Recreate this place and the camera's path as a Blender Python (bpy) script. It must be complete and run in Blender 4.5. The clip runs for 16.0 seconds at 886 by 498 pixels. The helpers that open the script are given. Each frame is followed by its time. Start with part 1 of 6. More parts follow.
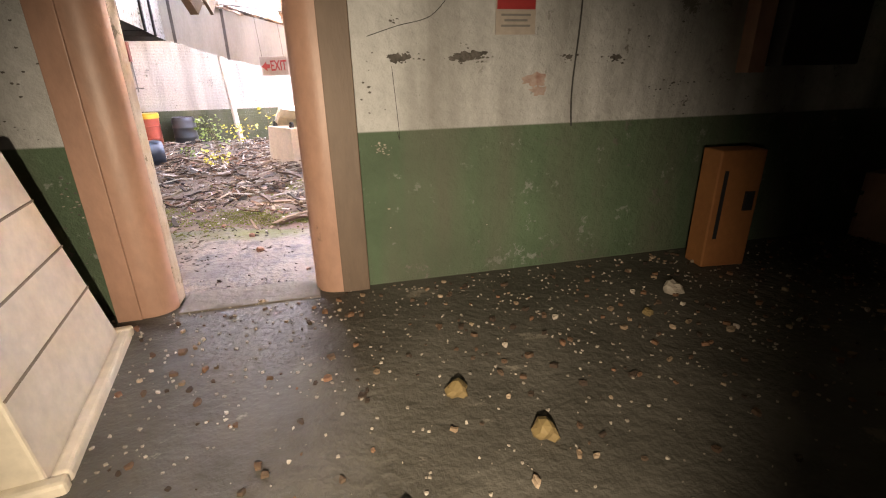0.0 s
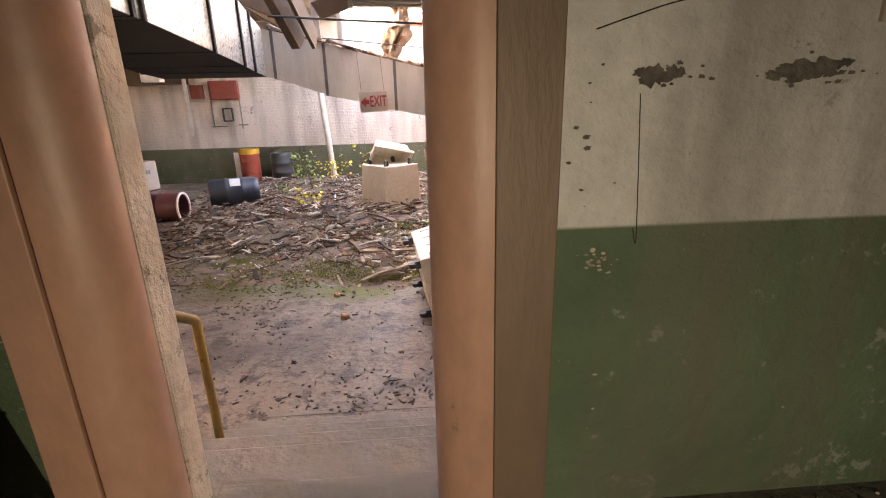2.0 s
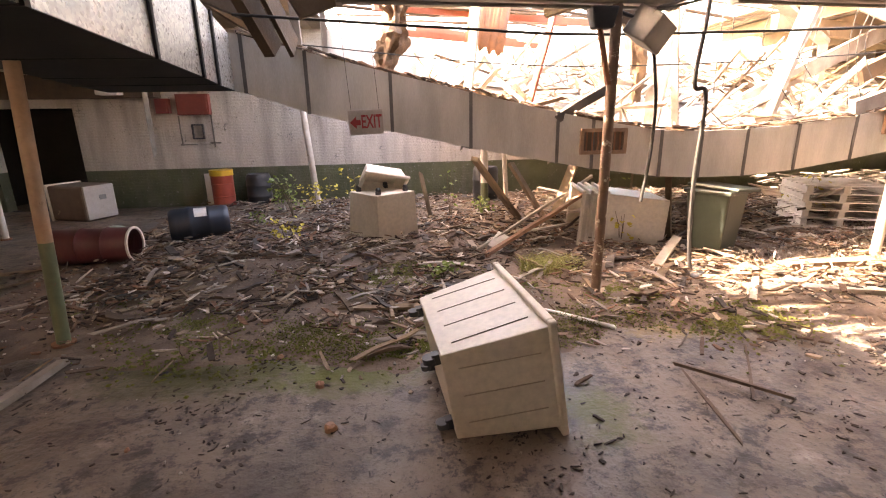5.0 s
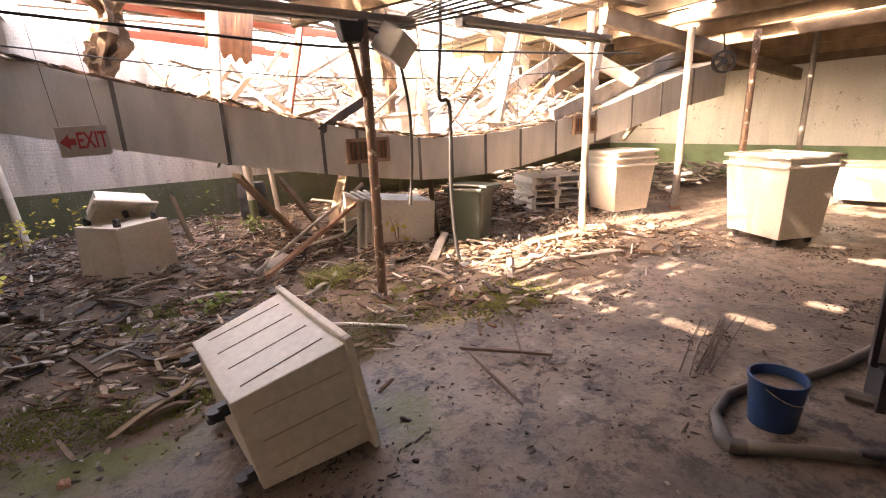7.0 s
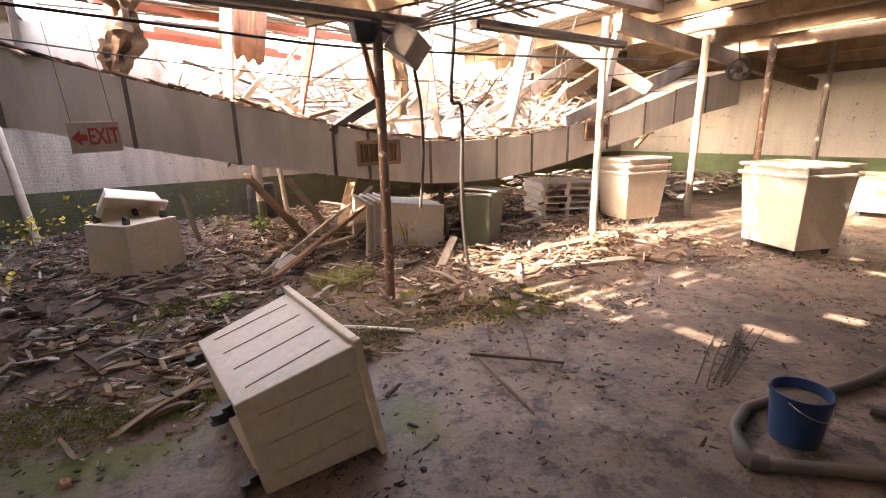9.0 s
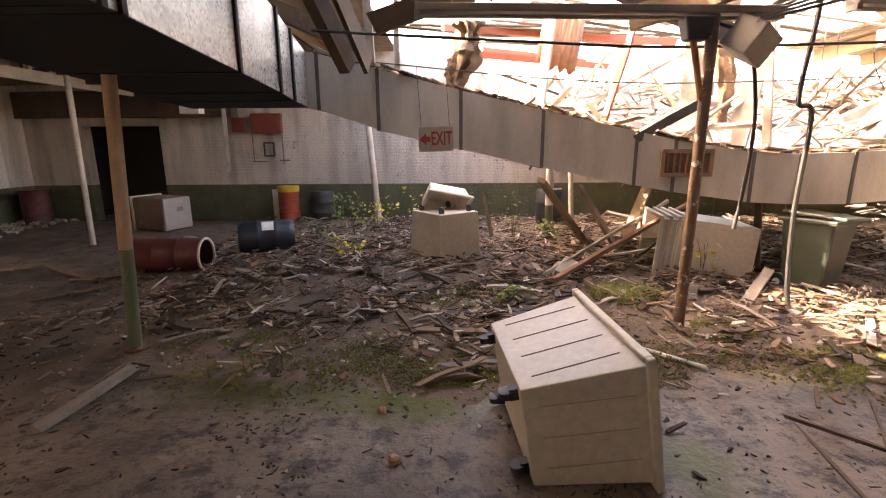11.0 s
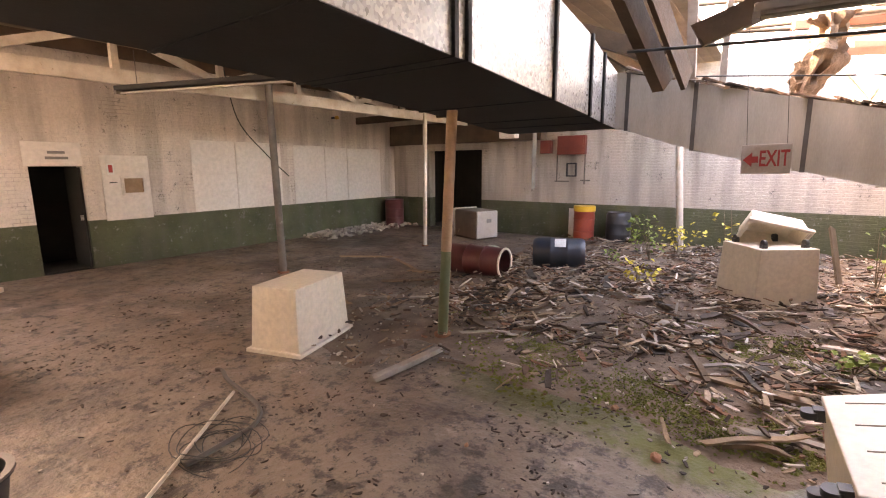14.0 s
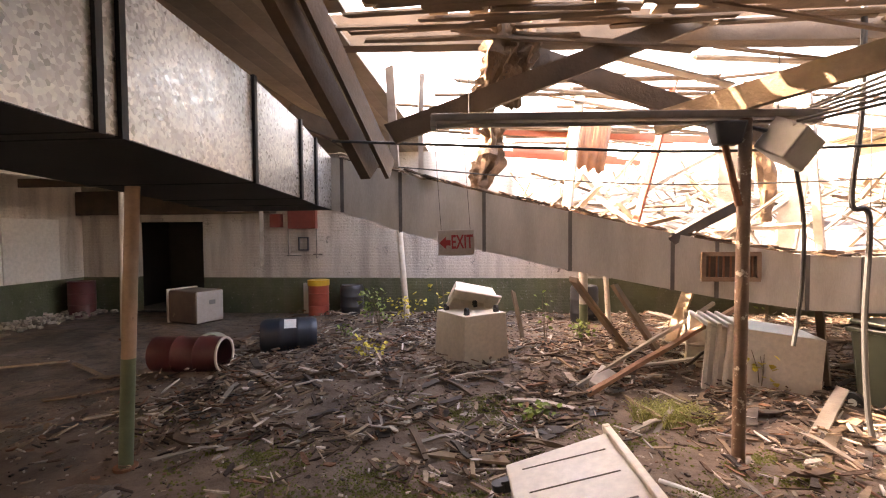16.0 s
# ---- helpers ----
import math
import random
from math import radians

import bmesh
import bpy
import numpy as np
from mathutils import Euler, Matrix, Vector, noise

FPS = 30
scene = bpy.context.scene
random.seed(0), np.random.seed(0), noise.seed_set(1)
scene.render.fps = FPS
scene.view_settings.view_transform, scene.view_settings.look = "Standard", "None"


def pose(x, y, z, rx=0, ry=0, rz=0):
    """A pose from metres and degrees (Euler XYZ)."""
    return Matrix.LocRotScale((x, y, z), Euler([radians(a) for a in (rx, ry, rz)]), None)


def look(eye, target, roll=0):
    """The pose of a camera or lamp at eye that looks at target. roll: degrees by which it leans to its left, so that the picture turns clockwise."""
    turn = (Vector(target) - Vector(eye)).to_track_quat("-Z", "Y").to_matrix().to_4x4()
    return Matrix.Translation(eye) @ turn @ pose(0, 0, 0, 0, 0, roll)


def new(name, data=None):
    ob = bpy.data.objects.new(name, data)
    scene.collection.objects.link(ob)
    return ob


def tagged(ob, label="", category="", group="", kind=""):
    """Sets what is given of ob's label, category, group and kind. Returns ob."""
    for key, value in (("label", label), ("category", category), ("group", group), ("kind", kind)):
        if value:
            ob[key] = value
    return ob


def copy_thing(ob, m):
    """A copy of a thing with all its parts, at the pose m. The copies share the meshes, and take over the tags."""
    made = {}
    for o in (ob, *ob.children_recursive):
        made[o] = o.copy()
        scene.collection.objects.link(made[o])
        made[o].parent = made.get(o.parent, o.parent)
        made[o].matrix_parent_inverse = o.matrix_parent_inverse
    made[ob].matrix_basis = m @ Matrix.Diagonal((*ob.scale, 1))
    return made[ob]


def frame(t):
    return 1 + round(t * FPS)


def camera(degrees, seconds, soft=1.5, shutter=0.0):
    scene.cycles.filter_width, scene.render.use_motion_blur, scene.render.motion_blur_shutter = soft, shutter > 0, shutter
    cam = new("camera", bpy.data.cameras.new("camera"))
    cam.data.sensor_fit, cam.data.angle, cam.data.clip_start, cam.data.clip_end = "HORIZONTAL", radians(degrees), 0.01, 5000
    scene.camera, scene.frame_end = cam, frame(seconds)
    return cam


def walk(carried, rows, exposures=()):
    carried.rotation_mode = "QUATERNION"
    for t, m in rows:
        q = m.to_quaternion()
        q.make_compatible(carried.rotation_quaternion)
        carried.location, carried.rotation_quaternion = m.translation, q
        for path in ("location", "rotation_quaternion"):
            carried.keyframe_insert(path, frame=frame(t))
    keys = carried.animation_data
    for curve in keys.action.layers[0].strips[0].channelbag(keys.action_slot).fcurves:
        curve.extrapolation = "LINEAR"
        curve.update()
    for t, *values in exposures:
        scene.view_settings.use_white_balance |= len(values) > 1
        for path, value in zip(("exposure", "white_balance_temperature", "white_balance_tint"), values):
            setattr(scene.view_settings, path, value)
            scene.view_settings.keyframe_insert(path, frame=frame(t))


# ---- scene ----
cam = camera(87.0, 16.0, soft=1.1)
PATH = [
    (0, (1.206, 3.758, 1.885), (1.646, 5.571, 1.166), -1.1),
    (0.5, (1.193, 4.058, 1.872), (1.427, 5.92, 1.181), -0.6),
    (1, (1.117, 4.379, 1.863), (1.312, 6.276, 1.259), -1.4),
    (1.5, (1.106, 4.702, 1.885), (1.261, 6.607, 1.296), -1.3),
    (2, (1.053, 4.976, 1.884), (1.17, 6.886, 1.301), -1.5),
    (2.5, (0.996, 5.258, 1.887), (1.071, 7.171, 1.309), -1.4),
    (3, (0.985, 5.552, 1.872), (1.047, 7.469, 1.305), -1.0),
    (5.5, (0.86, 6.355, 1.997), (1.163, 8.263, 1.48), -1.2),
    (6, (0.871, 6.365, 1.99), (1.423, 8.223, 1.498), -1.5),
    (6.5, (0.896, 6.357, 2.001), (1.704, 8.114, 1.49), -2.1),
    (7, (0.892, 6.369, 2.008), (1.936, 7.992, 1.483), -2.5),
    (7.5, (0.91, 6.378, 2.015), (2.053, 7.931, 1.486), -2.5),
    (8, (0.917, 6.381, 2.009), (2.097, 7.911, 1.49), -2.3),
    (10.5, (0.773, 6.544, 1.908), (1.065, 8.472, 1.46), -0.2),
    (11, (0.718, 6.53, 1.917), (0.684, 8.481, 1.479), -0.4),
    (11.5, (0.698, 6.527, 1.929), (0.356, 8.449, 1.498), -0.8),
    (12, (0.715, 6.518, 1.928), (0.082, 8.367, 1.507), -1.0),
    (12.5, (0.711, 6.509, 1.921), (-0.178, 8.253, 1.511), -0.9),
    (13, (0.697, 6.489, 1.925), (-0.43, 8.095, 1.539), -0.8),
    (13.5, (0.71, 6.47, 1.931), (-0.466, 8.043, 1.553), -0.7),
    (14, (0.734, 6.503, 1.928), (-0.428, 8.093, 1.58), -0.4),
    (14.5, (0.701, 6.675, 1.983), (-0.292, 8.395, 1.747), -0.3),
    (15, (0.736, 6.811, 2.063), (-0.001, 8.665, 1.92), -0.1),
    (15.5, (0.841, 6.858, 2.085), (0.367, 8.799, 1.992), -0.4),
    (16, (0.91, 6.867, 2.088), (0.714, 8.856, 2.017), -0.4),
]
# ---------------------------------------------------------------- camera
walk(cam, [(t, look(e, g, r)) for t, e, g, r in PATH], [(t, 2.75 + e, k, 26) for t, e, k in ((0, 3.35, 8900), (0.6, 3.2, 9000), (1.2, 2.6, 9300), (1.8, 2.4, 9500), (2.5, 2.4, 9600), (3.0, 2.65, 9600), (5.3, 1.25, 9600), (6.5, 1.1, 9300), (8.0, 0.8, 8900), (10.5, 0.85, 9300), (11.5, 1.25, 9600), (12.5, 1.7, 9600), (14.0, 2.0, 9700), (15.0, 1.75, 9700), (16.0, 1.2, 9600))])

# ---------------------------------------------------------------- world, sun, lamps
SUN_WAY = Vector((0.80, -0.20, -0.64)).normalized()      # the way sunlight travels
world = bpy.data.worlds.new("sky")
world.use_nodes = True
scene.world = world
wn = world.node_tree
sky = wn.nodes.new("ShaderNodeTexSky")
sky.sky_type = 'NISHITA'
sky.sun_disc = False
sky.sun_elevation = math.asin(-SUN_WAY.z)
sky.sun_rotation = math.atan2(-SUN_WAY.x, -SUN_WAY.y)
sky.air_density, sky.dust_density, sky.ozone_density = 1.0, 4.0, 0.6
wn.links.new(sky.outputs[0], wn.nodes["Background"].inputs[0])
wn.nodes["Background"].inputs[1].default_value = 0.30
sun = new("sun", bpy.data.lights.new("sun", 'SUN'))
sun.data.energy, sun.data.angle, sun.data.color = 4.0, radians(0.6), (1.0, 0.975, 0.93)
sun.matrix_world = look((0, 0, 30), Vector((0, 0, 30)) + SUN_WAY)
# the walker's torch, which lights the first room
torch = new("torch", bpy.data.lights.new("torch", 'SPOT'))
torch.data.energy, torch.data.spot_size, torch.data.spot_blend, torch.data.shadow_soft_size = 3.9, radians(88), 1.0, 0.02
torch.data.color = (0.96, 1.0, 0.88)
torch.matrix_world = look((1.10, 3.45, 1.74), (1.30, 5.75, 0.95))

# ---------------------------------------------------------------- materials
def mat(name, c1, c2, scale=3.0, rough=0.8, metal=0.0, bump=0.15, fine=40.0, c3=None, spots=0.0, island=0.0, per_object=0.0, stretch=None, mixed=None):
    m = bpy.data.materials.new(name)
    m.use_nodes = True
    nt = m.node_tree
    n, l = nt.nodes, nt.links
    b = n["Principled BSDF"]
    b.inputs["Roughness"].default_value, b.inputs["Metallic"].default_value = rough, metal
    co = n.new("ShaderNodeTexCoord")
    src = co.outputs["Object"]
    if stretch:
        mp = n.new("ShaderNodeMapping")
        mp.inputs["Scale"].default_value = stretch
        l.new(src, mp.inputs[0])
        src = mp.outputs[0]
    def tex(s, d=6.0, r=0.6):
        t = n.new("ShaderNodeTexNoise")
        t.inputs["Scale"].default_value, t.inputs["Detail"].default_value, t.inputs["Roughness"].default_value = s, d, r
        l.new(src, t.inputs["Vector"])
        return t.outputs["Fac"]
    def ramp(f, a, z):
        r = n.new("ShaderNodeMapRange")
        r.inputs[1].default_value, r.inputs[2].default_value = a, z
        l.new(f, r.inputs[0])
        return r.outputs[0]
    def mix(f, a, z, kind='MIX'):
        x = n.new("ShaderNodeMix")
        x.data_type, x.blend_type = 'RGBA', kind
        if isinstance(f, float):
            x.inputs[0].default_value = f
        else:
            l.new(f, x.inputs[0])
        for v, k in ((a, 6), (z, 7)):
            if isinstance(v, tuple):
                x.inputs[k].default_value = (*v, 1)
            else:
                l.new(v, x.inputs[k])
        return x.outputs[2]
    big, small = tex(scale), tex(fine, 4)
    col = mix(ramp(big, 0.35, 0.65), c1, c2)
    col = mix(0.35, col, mix(ramp(small, 0.3, 0.7), tuple(v * 0.55 for v in c1), tuple(min(1, v * 1.25) for v in c2)))
    if c3:
        col = mix(ramp(tex(scale * 2.3, 8, 0.7), 0.62 - spots, 0.66 - spots), col, c3)
    if mixed:
        g = n.new("ShaderNodeNewGeometry")
        cr = n.new("ShaderNodeValToRGB")
        cr.color_ramp.interpolation = 'CONSTANT'
        for k, (p, c) in enumerate(mixed):
            e = cr.color_ramp.elements[k] if k < 2 else cr.color_ramp.elements.new(p)
            e.position, e.color = p, (*c, 1)
        l.new(g.outputs["Random Per Island"], cr.inputs[0])
        col = mix(0.8, col, cr.outputs[0])
        col = mix(ramp(small, 0.25, 0.75), mix(1.0, col, (0.45, 0.42, 0.40), 'MULTIPLY'), col)
    if island:
        g = n.new("ShaderNodeNewGeometry")
        r = n.new("ShaderNodeHueSaturation")
        l.new(ramp(g.outputs["Random Per Island"], 0, 1), r.inputs["Fac"])
        v = n.new("ShaderNodeMath")
        v.operation = 'MULTIPLY_ADD'
        l.new(g.outputs["Random Per Island"], v.inputs[0])
        v.inputs[1].default_value, v.inputs[2].default_value = island, 1 - island * 0.6
        l.new(v.outputs[0], r.inputs["Value"])
        r.inputs["Fac"].default_value = 1
        nt.links.remove(r.inputs["Fac"].links[0])
        l.new(col, r.inputs["Color"])
        col = r.outputs[0]
    if per_object:
        g = n.new("ShaderNodeObjectInfo")
        r = n.new("ShaderNodeHueSaturation")
        v = n.new("ShaderNodeMath")
        v.operation = 'MULTIPLY_ADD'
        l.new(g.outputs["Random"], v.inputs[0])
        v.inputs[1].default_value, v.inputs[2].default_value = per_object, 1 - per_object * 0.6
        l.new(v.outputs[0], r.inputs["Value"])
        l.new(col, r.inputs["Color"])
        col = r.outputs[0]
    l.new(col, b.inputs["Base Color"])
    if bump:
        bp = n.new("ShaderNodeBump")
        bp.inputs["Strength"].default_value, bp.inputs["Distance"].default_value = bump, 0.02
        l.new(small, bp.inputs["Height"])
        l.new(bp.outputs[0], b.inputs["Normal"])
    return m


def wall_mat(name, upper, lower, band, brick=True, dirt=0.2):
    """Painted wall: two paints that meet at the height band, brick relief, flaking and stains."""
    m = mat(name, upper, tuple(v * 0.86 for v in upper), 0.7, 0.75, bump=0.0, fine=25)
    nt = m.node_tree
    n, l = nt.nodes, nt.links
    b = n["Principled BSDF"]
    up = b.inputs["Base Color"].links[0].from_socket
    co = n.new("ShaderNodeTexCoord")
    sep = n.new("ShaderNodeSeparateXYZ")
    l.new(co.outputs["Object"], sep.inputs[0])
    def noise_tex(s, d=8.0, r=0.65):
        t = n.new("ShaderNodeTexNoise")
        t.inputs["Scale"].default_value, t.inputs["Detail"].default_value, t.inputs["Roughness"].default_value = s, d, r
        l.new(co.outputs["Object"], t.inputs["Vector"])
        return t.outputs["Fac"]
    def rng(f, a, z):
        r = n.new("ShaderNodeMapRange")
        r.inputs[1].default_value, r.inputs[2].default_value = a, z
        l.new(f, r.inputs[0])
        return r.outputs[0]
    def mixc(f, a, z, kind='MIX'):
        x = n.new("ShaderNodeMix")
        x.data_type, x.blend_type = 'RGBA', kind
        l.new(f, x.inputs[0])
        for v, k in ((a, 6), (z, 7)):
            if isinstance(v, tuple):
                x.inputs[k].default_value = (*v, 1)
            else:
                l.new(v, x.inputs[k])
        return x.outputs[2]
    below = rng(sep.outputs[2], band + 0.004, band - 0.004)
    low = mixc(rng(noise_tex(1.6), 0.35, 0.7), lower, tuple(v * 0.6 for v in lower))
    col = mixc(below, up, low)
    # flaked paint shows grey plaster, and long stains run down
    flake = rng(noise_tex(2.6, 14, 0.82), 0.60, 0.625)
    col = mixc(flake, col, (0.17, 0.16, 0.145))
    # pale specks where the lower paint is scuffed, dark chips where the upper is broken
    speck = n.new("ShaderNodeMath")
    speck.operation = 'MULTIPLY'
    l.new(rng(noise_tex(9.0, 10, 0.75), 0.60, 0.63), speck.inputs[0])
    l.new(below, speck.inputs[1])
    col = mixc(speck.outputs[0], col, tuple(0.5 * v + 0.14 for v in lower))
    chip = n.new("ShaderNodeMath")
    chip.operation = 'MULTIPLY'
    l.new(rng(noise_tex(7.0, 12, 0.8), 0.60, 0.62), chip.inputs[0])
    l.new(rng(noise_tex(0.8, 3), 0.45, 0.6), chip.inputs[1])
    col = mixc(chip.outputs[0], col, (0.12, 0.11, 0.10))
    mp = n.new("ShaderNodeMapping")
    mp.inputs["Scale"].default_value = (3.0, 3.0, 0.35)
    l.new(co.outputs["Object"], mp.inputs[0])
    st = n.new("ShaderNodeTexNoise")
    st.inputs["Scale"].default_value, st.inputs["Detail"].default_value = 1.0, 8
    l.new(mp.outputs[0], st.inputs["Vector"])
    stain = n.new("ShaderNodeMath")
    stain.operation = 'MULTIPLY'
    l.new(rng(st.outputs[0], 0.45, 0.75), stain.inputs[0])
    stain.inputs[1].default_value = dirt * 2
    col = mixc(stain.outputs[0], col, (0.11, 0.10, 0.08))
    l.new(col, b.inputs["Base Color"])
    bp = n.new("ShaderNodeBump")
    bp.inputs["Strength"].default_value, bp.inputs["Distance"].default_value = 0.8, 0.02
    h = noise_tex(14, 6)
    if brick:
        cx = n.new("ShaderNodeCombineXYZ")
        ad = n.new("ShaderNodeMath")
        ad.operation = 'ADD'
        l.new(sep.outputs[0], ad.inputs[0])
        l.new(sep.outputs[1], ad.inputs[1])
        l.new(ad.outputs[0], cx.inputs[0])
        l.new(sep.outputs[2], cx.inputs[1])
        bt = n.new("ShaderNodeTexBrick")
        bt.inputs["Scale"].default_value, bt.inputs["Mortar Size"].default_value = 1.0, 0.008
        bt.inputs["Mortar Smooth"].default_value = 0.6
        bt.inputs["Brick Width"].default_value, bt.inputs["Row Height"].default_value = 0.21, 0.072
        bt.inputs["Color1"].default_value, bt.inputs["Color2"].default_value, bt.inputs["Mortar"].default_value = (1, 1, 1, 1), (0.8, 0.8, 0.8, 1), (0, 0, 0, 1)
        wob = n.new("ShaderNodeTexNoise")
        wob.inputs["Scale"].default_value, wob.inputs["Detail"].default_value = 9.0, 4
        l.new(co.outputs["Object"], wob.inputs["Vector"])
        sc = n.new("ShaderNodeVectorMath")
        sc.operation = 'MULTIPLY_ADD'
        l.new(wob.outputs["Color"], sc.inputs[0])
        sc.inputs[1].default_value = (0.022, 0.022, 0.0)
        l.new(cx.outputs[0], sc.inputs[2])
        l.new(sc.outputs[0], bt.inputs["Vector"])
        jf = n.new("ShaderNodeMath")
        jf.operation = 'MULTIPLY'
        l.new(bt.outputs["Fac"], jf.inputs[0])
        l.new(rng(noise_tex(1.3, 8), 0.54, 0.78), jf.inputs[1])
        l.new(mixc(jf.outputs[0], col, (0.09, 0.08, 0.07)), b.inputs["Base Color"])
        mm = n.new("ShaderNodeMath")
        mm.operation = 'MULTIPLY_ADD'
        l.new(bt.outputs["Color"], mm.inputs[0])
        mm.inputs[1].default_value = 0.2
        l.new(h, mm.inputs[2])
        h = mm.outputs[0]
    l.new(h, bp.inputs["Height"])
    l.new(bp.outputs[0], b.inputs["Normal"])
    return m


def floor_mat():
    m = mat("dirty_concrete", (0.24, 0.182, 0.140), (0.128, 0.093, 0.070), 0.55, 0.62, bump=0.8, fine=16)
    nt = m.node_tree
    n, l = nt.nodes, nt.links
    b = n["Principled BSDF"]
    col = b.inputs["Base Color"].links[0].from_socket
    co = n.new("ShaderNodeTexCoord")
    def noise_tex(s, d=10.0, r=0.7):
        t = n.new("ShaderNodeTexNoise")
        t.inputs["Scale"].default_value, t.inputs["Detail"].default_value, t.inputs["Roughness"].default_value = s, d, r
        l.new(co.outputs["Object"], t.inputs["Vector"])
        return t.outputs["Fac"]
    def rng(f, a, z):
        r = n.new("ShaderNodeMapRange")
        r.inputs[1].default_value, r.inputs[2].default_value = a, z
        l.new(f, r.inputs[0])
        return r.outputs[0]
    def mixc(f, a, z):
        x = n.new("ShaderNodeMix")
        x.data_type = 'RGBA'
        l.new(f, x.inputs[0])
        for v, k in ((a, 6), (z, 7)):
            if isinstance(v, tuple):
                x.inputs[k].default_value = (*v, 1)
            else:
                l.new(v, x.inputs[k])
        return x.outputs[2]
    col = mixc(rng(noise_tex(1.7), 0.58, 0.70), col, (0.29, 0.24, 0.195))
    col = mixc(rng(noise_tex(0.55, 12, 0.72), 0.50, 0.60), col, (0.085, 0.064, 0.051))
    col = mixc(rng(noise_tex(3.5, 12, 0.75), 0.52, 0.60), col, (0.042, 0.032, 0.026))
    col = mixc(rng(noise_tex(6.5, 14, 0.8), 0.53, 0.59), col, (0.055, 0.041, 0.032))
    col = mixc(rng(noise_tex(16, 10, 0.8), 0.57, 0.62), col, (0.026, 0.02, 0.016))
    col = mixc(rng(noise_tex(48, 8, 0.75), 0.60, 0.66), col, (0.028, 0.022, 0.018))
    col = mixc(rng(noise_tex(31, 8, 0.8), 0.66, 0.70), col, (0.28, 0.25, 0.215))
    l.new(col, b.inputs["Base Color"])
    # mossy and rusty stains where water stands
    for cx, cy, rx, ry, tint in ((2.2, 9.0, 0.34, 0.42, (0.085, 0.085, 0.015)), (3.5, 10.35, 0.62, 0.42, (0.21, 0.14, 0.03)), (-0.7, 10.0, 1.2, 0.55, (0.075, 0.07, 0.022)), (0.4, 9.75, 0.8, 0.35, (0.10, 0.105, 0.022)), (4.4, 10.9, 0.6, 0.35, (0.085, 0.08, 0.018))):
        mp = n.new("ShaderNodeMapping")
        mp.inputs["Location"].default_value, mp.inputs["Scale"].default_value = (-cx / rx, -cy / ry, 0), (1 / rx, 1 / ry, 0)
        l.new(co.outputs["Object"], mp.inputs[0])
        ln = n.new("ShaderNodeVectorMath")
        ln.operation = 'LENGTH'
        l.new(mp.outputs[0], ln.inputs[0])
        sm = n.new("ShaderNodeMath")
        sm.operation = 'MULTIPLY_ADD'
        l.new(noise_tex(5.0, 10, 0.75), sm.inputs[0])
        sm.inputs[1].default_value = 2.6
        sb = n.new("ShaderNodeMath")
        sb.operation = 'SUBTRACT'
        sb.inputs[0].default_value = -0.3
        l.new(ln.outputs["Value"], sb.inputs[1])
        l.new(sb.outputs[0], sm.inputs[2])
        col = mixc(rng(sm.outputs[0], 0.0, 0.7), col, tint)
    l.new(col, b.inputs["Base Color"])
    r = rng(noise_tex(0.8), 0.3, 0.7)
    rr = n.new("ShaderNodeMapRange")
    l.new(r, rr.inputs[0])
    rr.inputs[3].default_value, rr.inputs[4].default_value = 0.30, 0.85
    l.new(rr.outputs[0], b.inputs["Roughness"])
    return m


CONCRETE = floor_mat()
ROOM_CONCRETE = mat("room_concrete", (0.12, 0.112, 0.096), (0.05, 0.046, 0.038), 2.2, 0.6, bump=0.7, fine=18, c3=(0.20, 0.18, 0.15), spots=-0.01)
STEP = mat("step_concrete", (0.23, 0.20, 0.17), (0.14, 0.12, 0.10), 1.5, 0.8, bump=0.3, fine=22, c3=(0.09, 0.07, 0.05), spots=-0.04)
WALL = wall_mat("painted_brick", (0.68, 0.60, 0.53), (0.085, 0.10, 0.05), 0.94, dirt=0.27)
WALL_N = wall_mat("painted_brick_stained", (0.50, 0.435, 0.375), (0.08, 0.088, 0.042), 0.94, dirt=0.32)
# east wall: brighter copy of the hall paint, sunlight put into the colour
WALL_R = wall_mat("painted_brick_sunlit", (0.80, 0.78, 0.72), (0.20, 0.30, 0.16), 0.94, brick=False, dirt=0.12)
ROOM_WALL = wall_mat("painted_plaster", (0.52, 0.525, 0.52), (0.085, 0.14, 0.082), 1.624, brick=False, dirt=0.5)
PANEL = mat("white_panel_paint", (0.70, 0.66, 0.61), (0.62, 0.57, 0.52), 0.8, 0.6, bump=0.05, fine=12)
BROWN = mat("brown_painted_wood", (0.44, 0.255, 0.19), (0.36, 0.205, 0.15), 1.6, 0.45, bump=0.10, fine=16, stretch=(1.5, 1.5, 0.8), c3=(0.20, 0.125, 0.085), spots=-0.07)
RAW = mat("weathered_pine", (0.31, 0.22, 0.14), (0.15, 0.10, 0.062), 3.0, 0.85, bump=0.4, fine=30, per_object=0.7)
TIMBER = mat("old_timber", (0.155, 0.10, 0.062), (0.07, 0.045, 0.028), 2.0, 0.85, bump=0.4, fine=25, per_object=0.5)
DECK = mat("roof_deck", (0.34, 0.27, 0.20), (0.20, 0.155, 0.115), 1.5, 0.85, bump=0.3, fine=20, island=0.5)
PALE = mat("split_pale_wood", (0.47, 0.415, 0.355), (0.22, 0.175, 0.14), 2.5, 0.85, bump=0.4, fine=35, per_object=0.6)
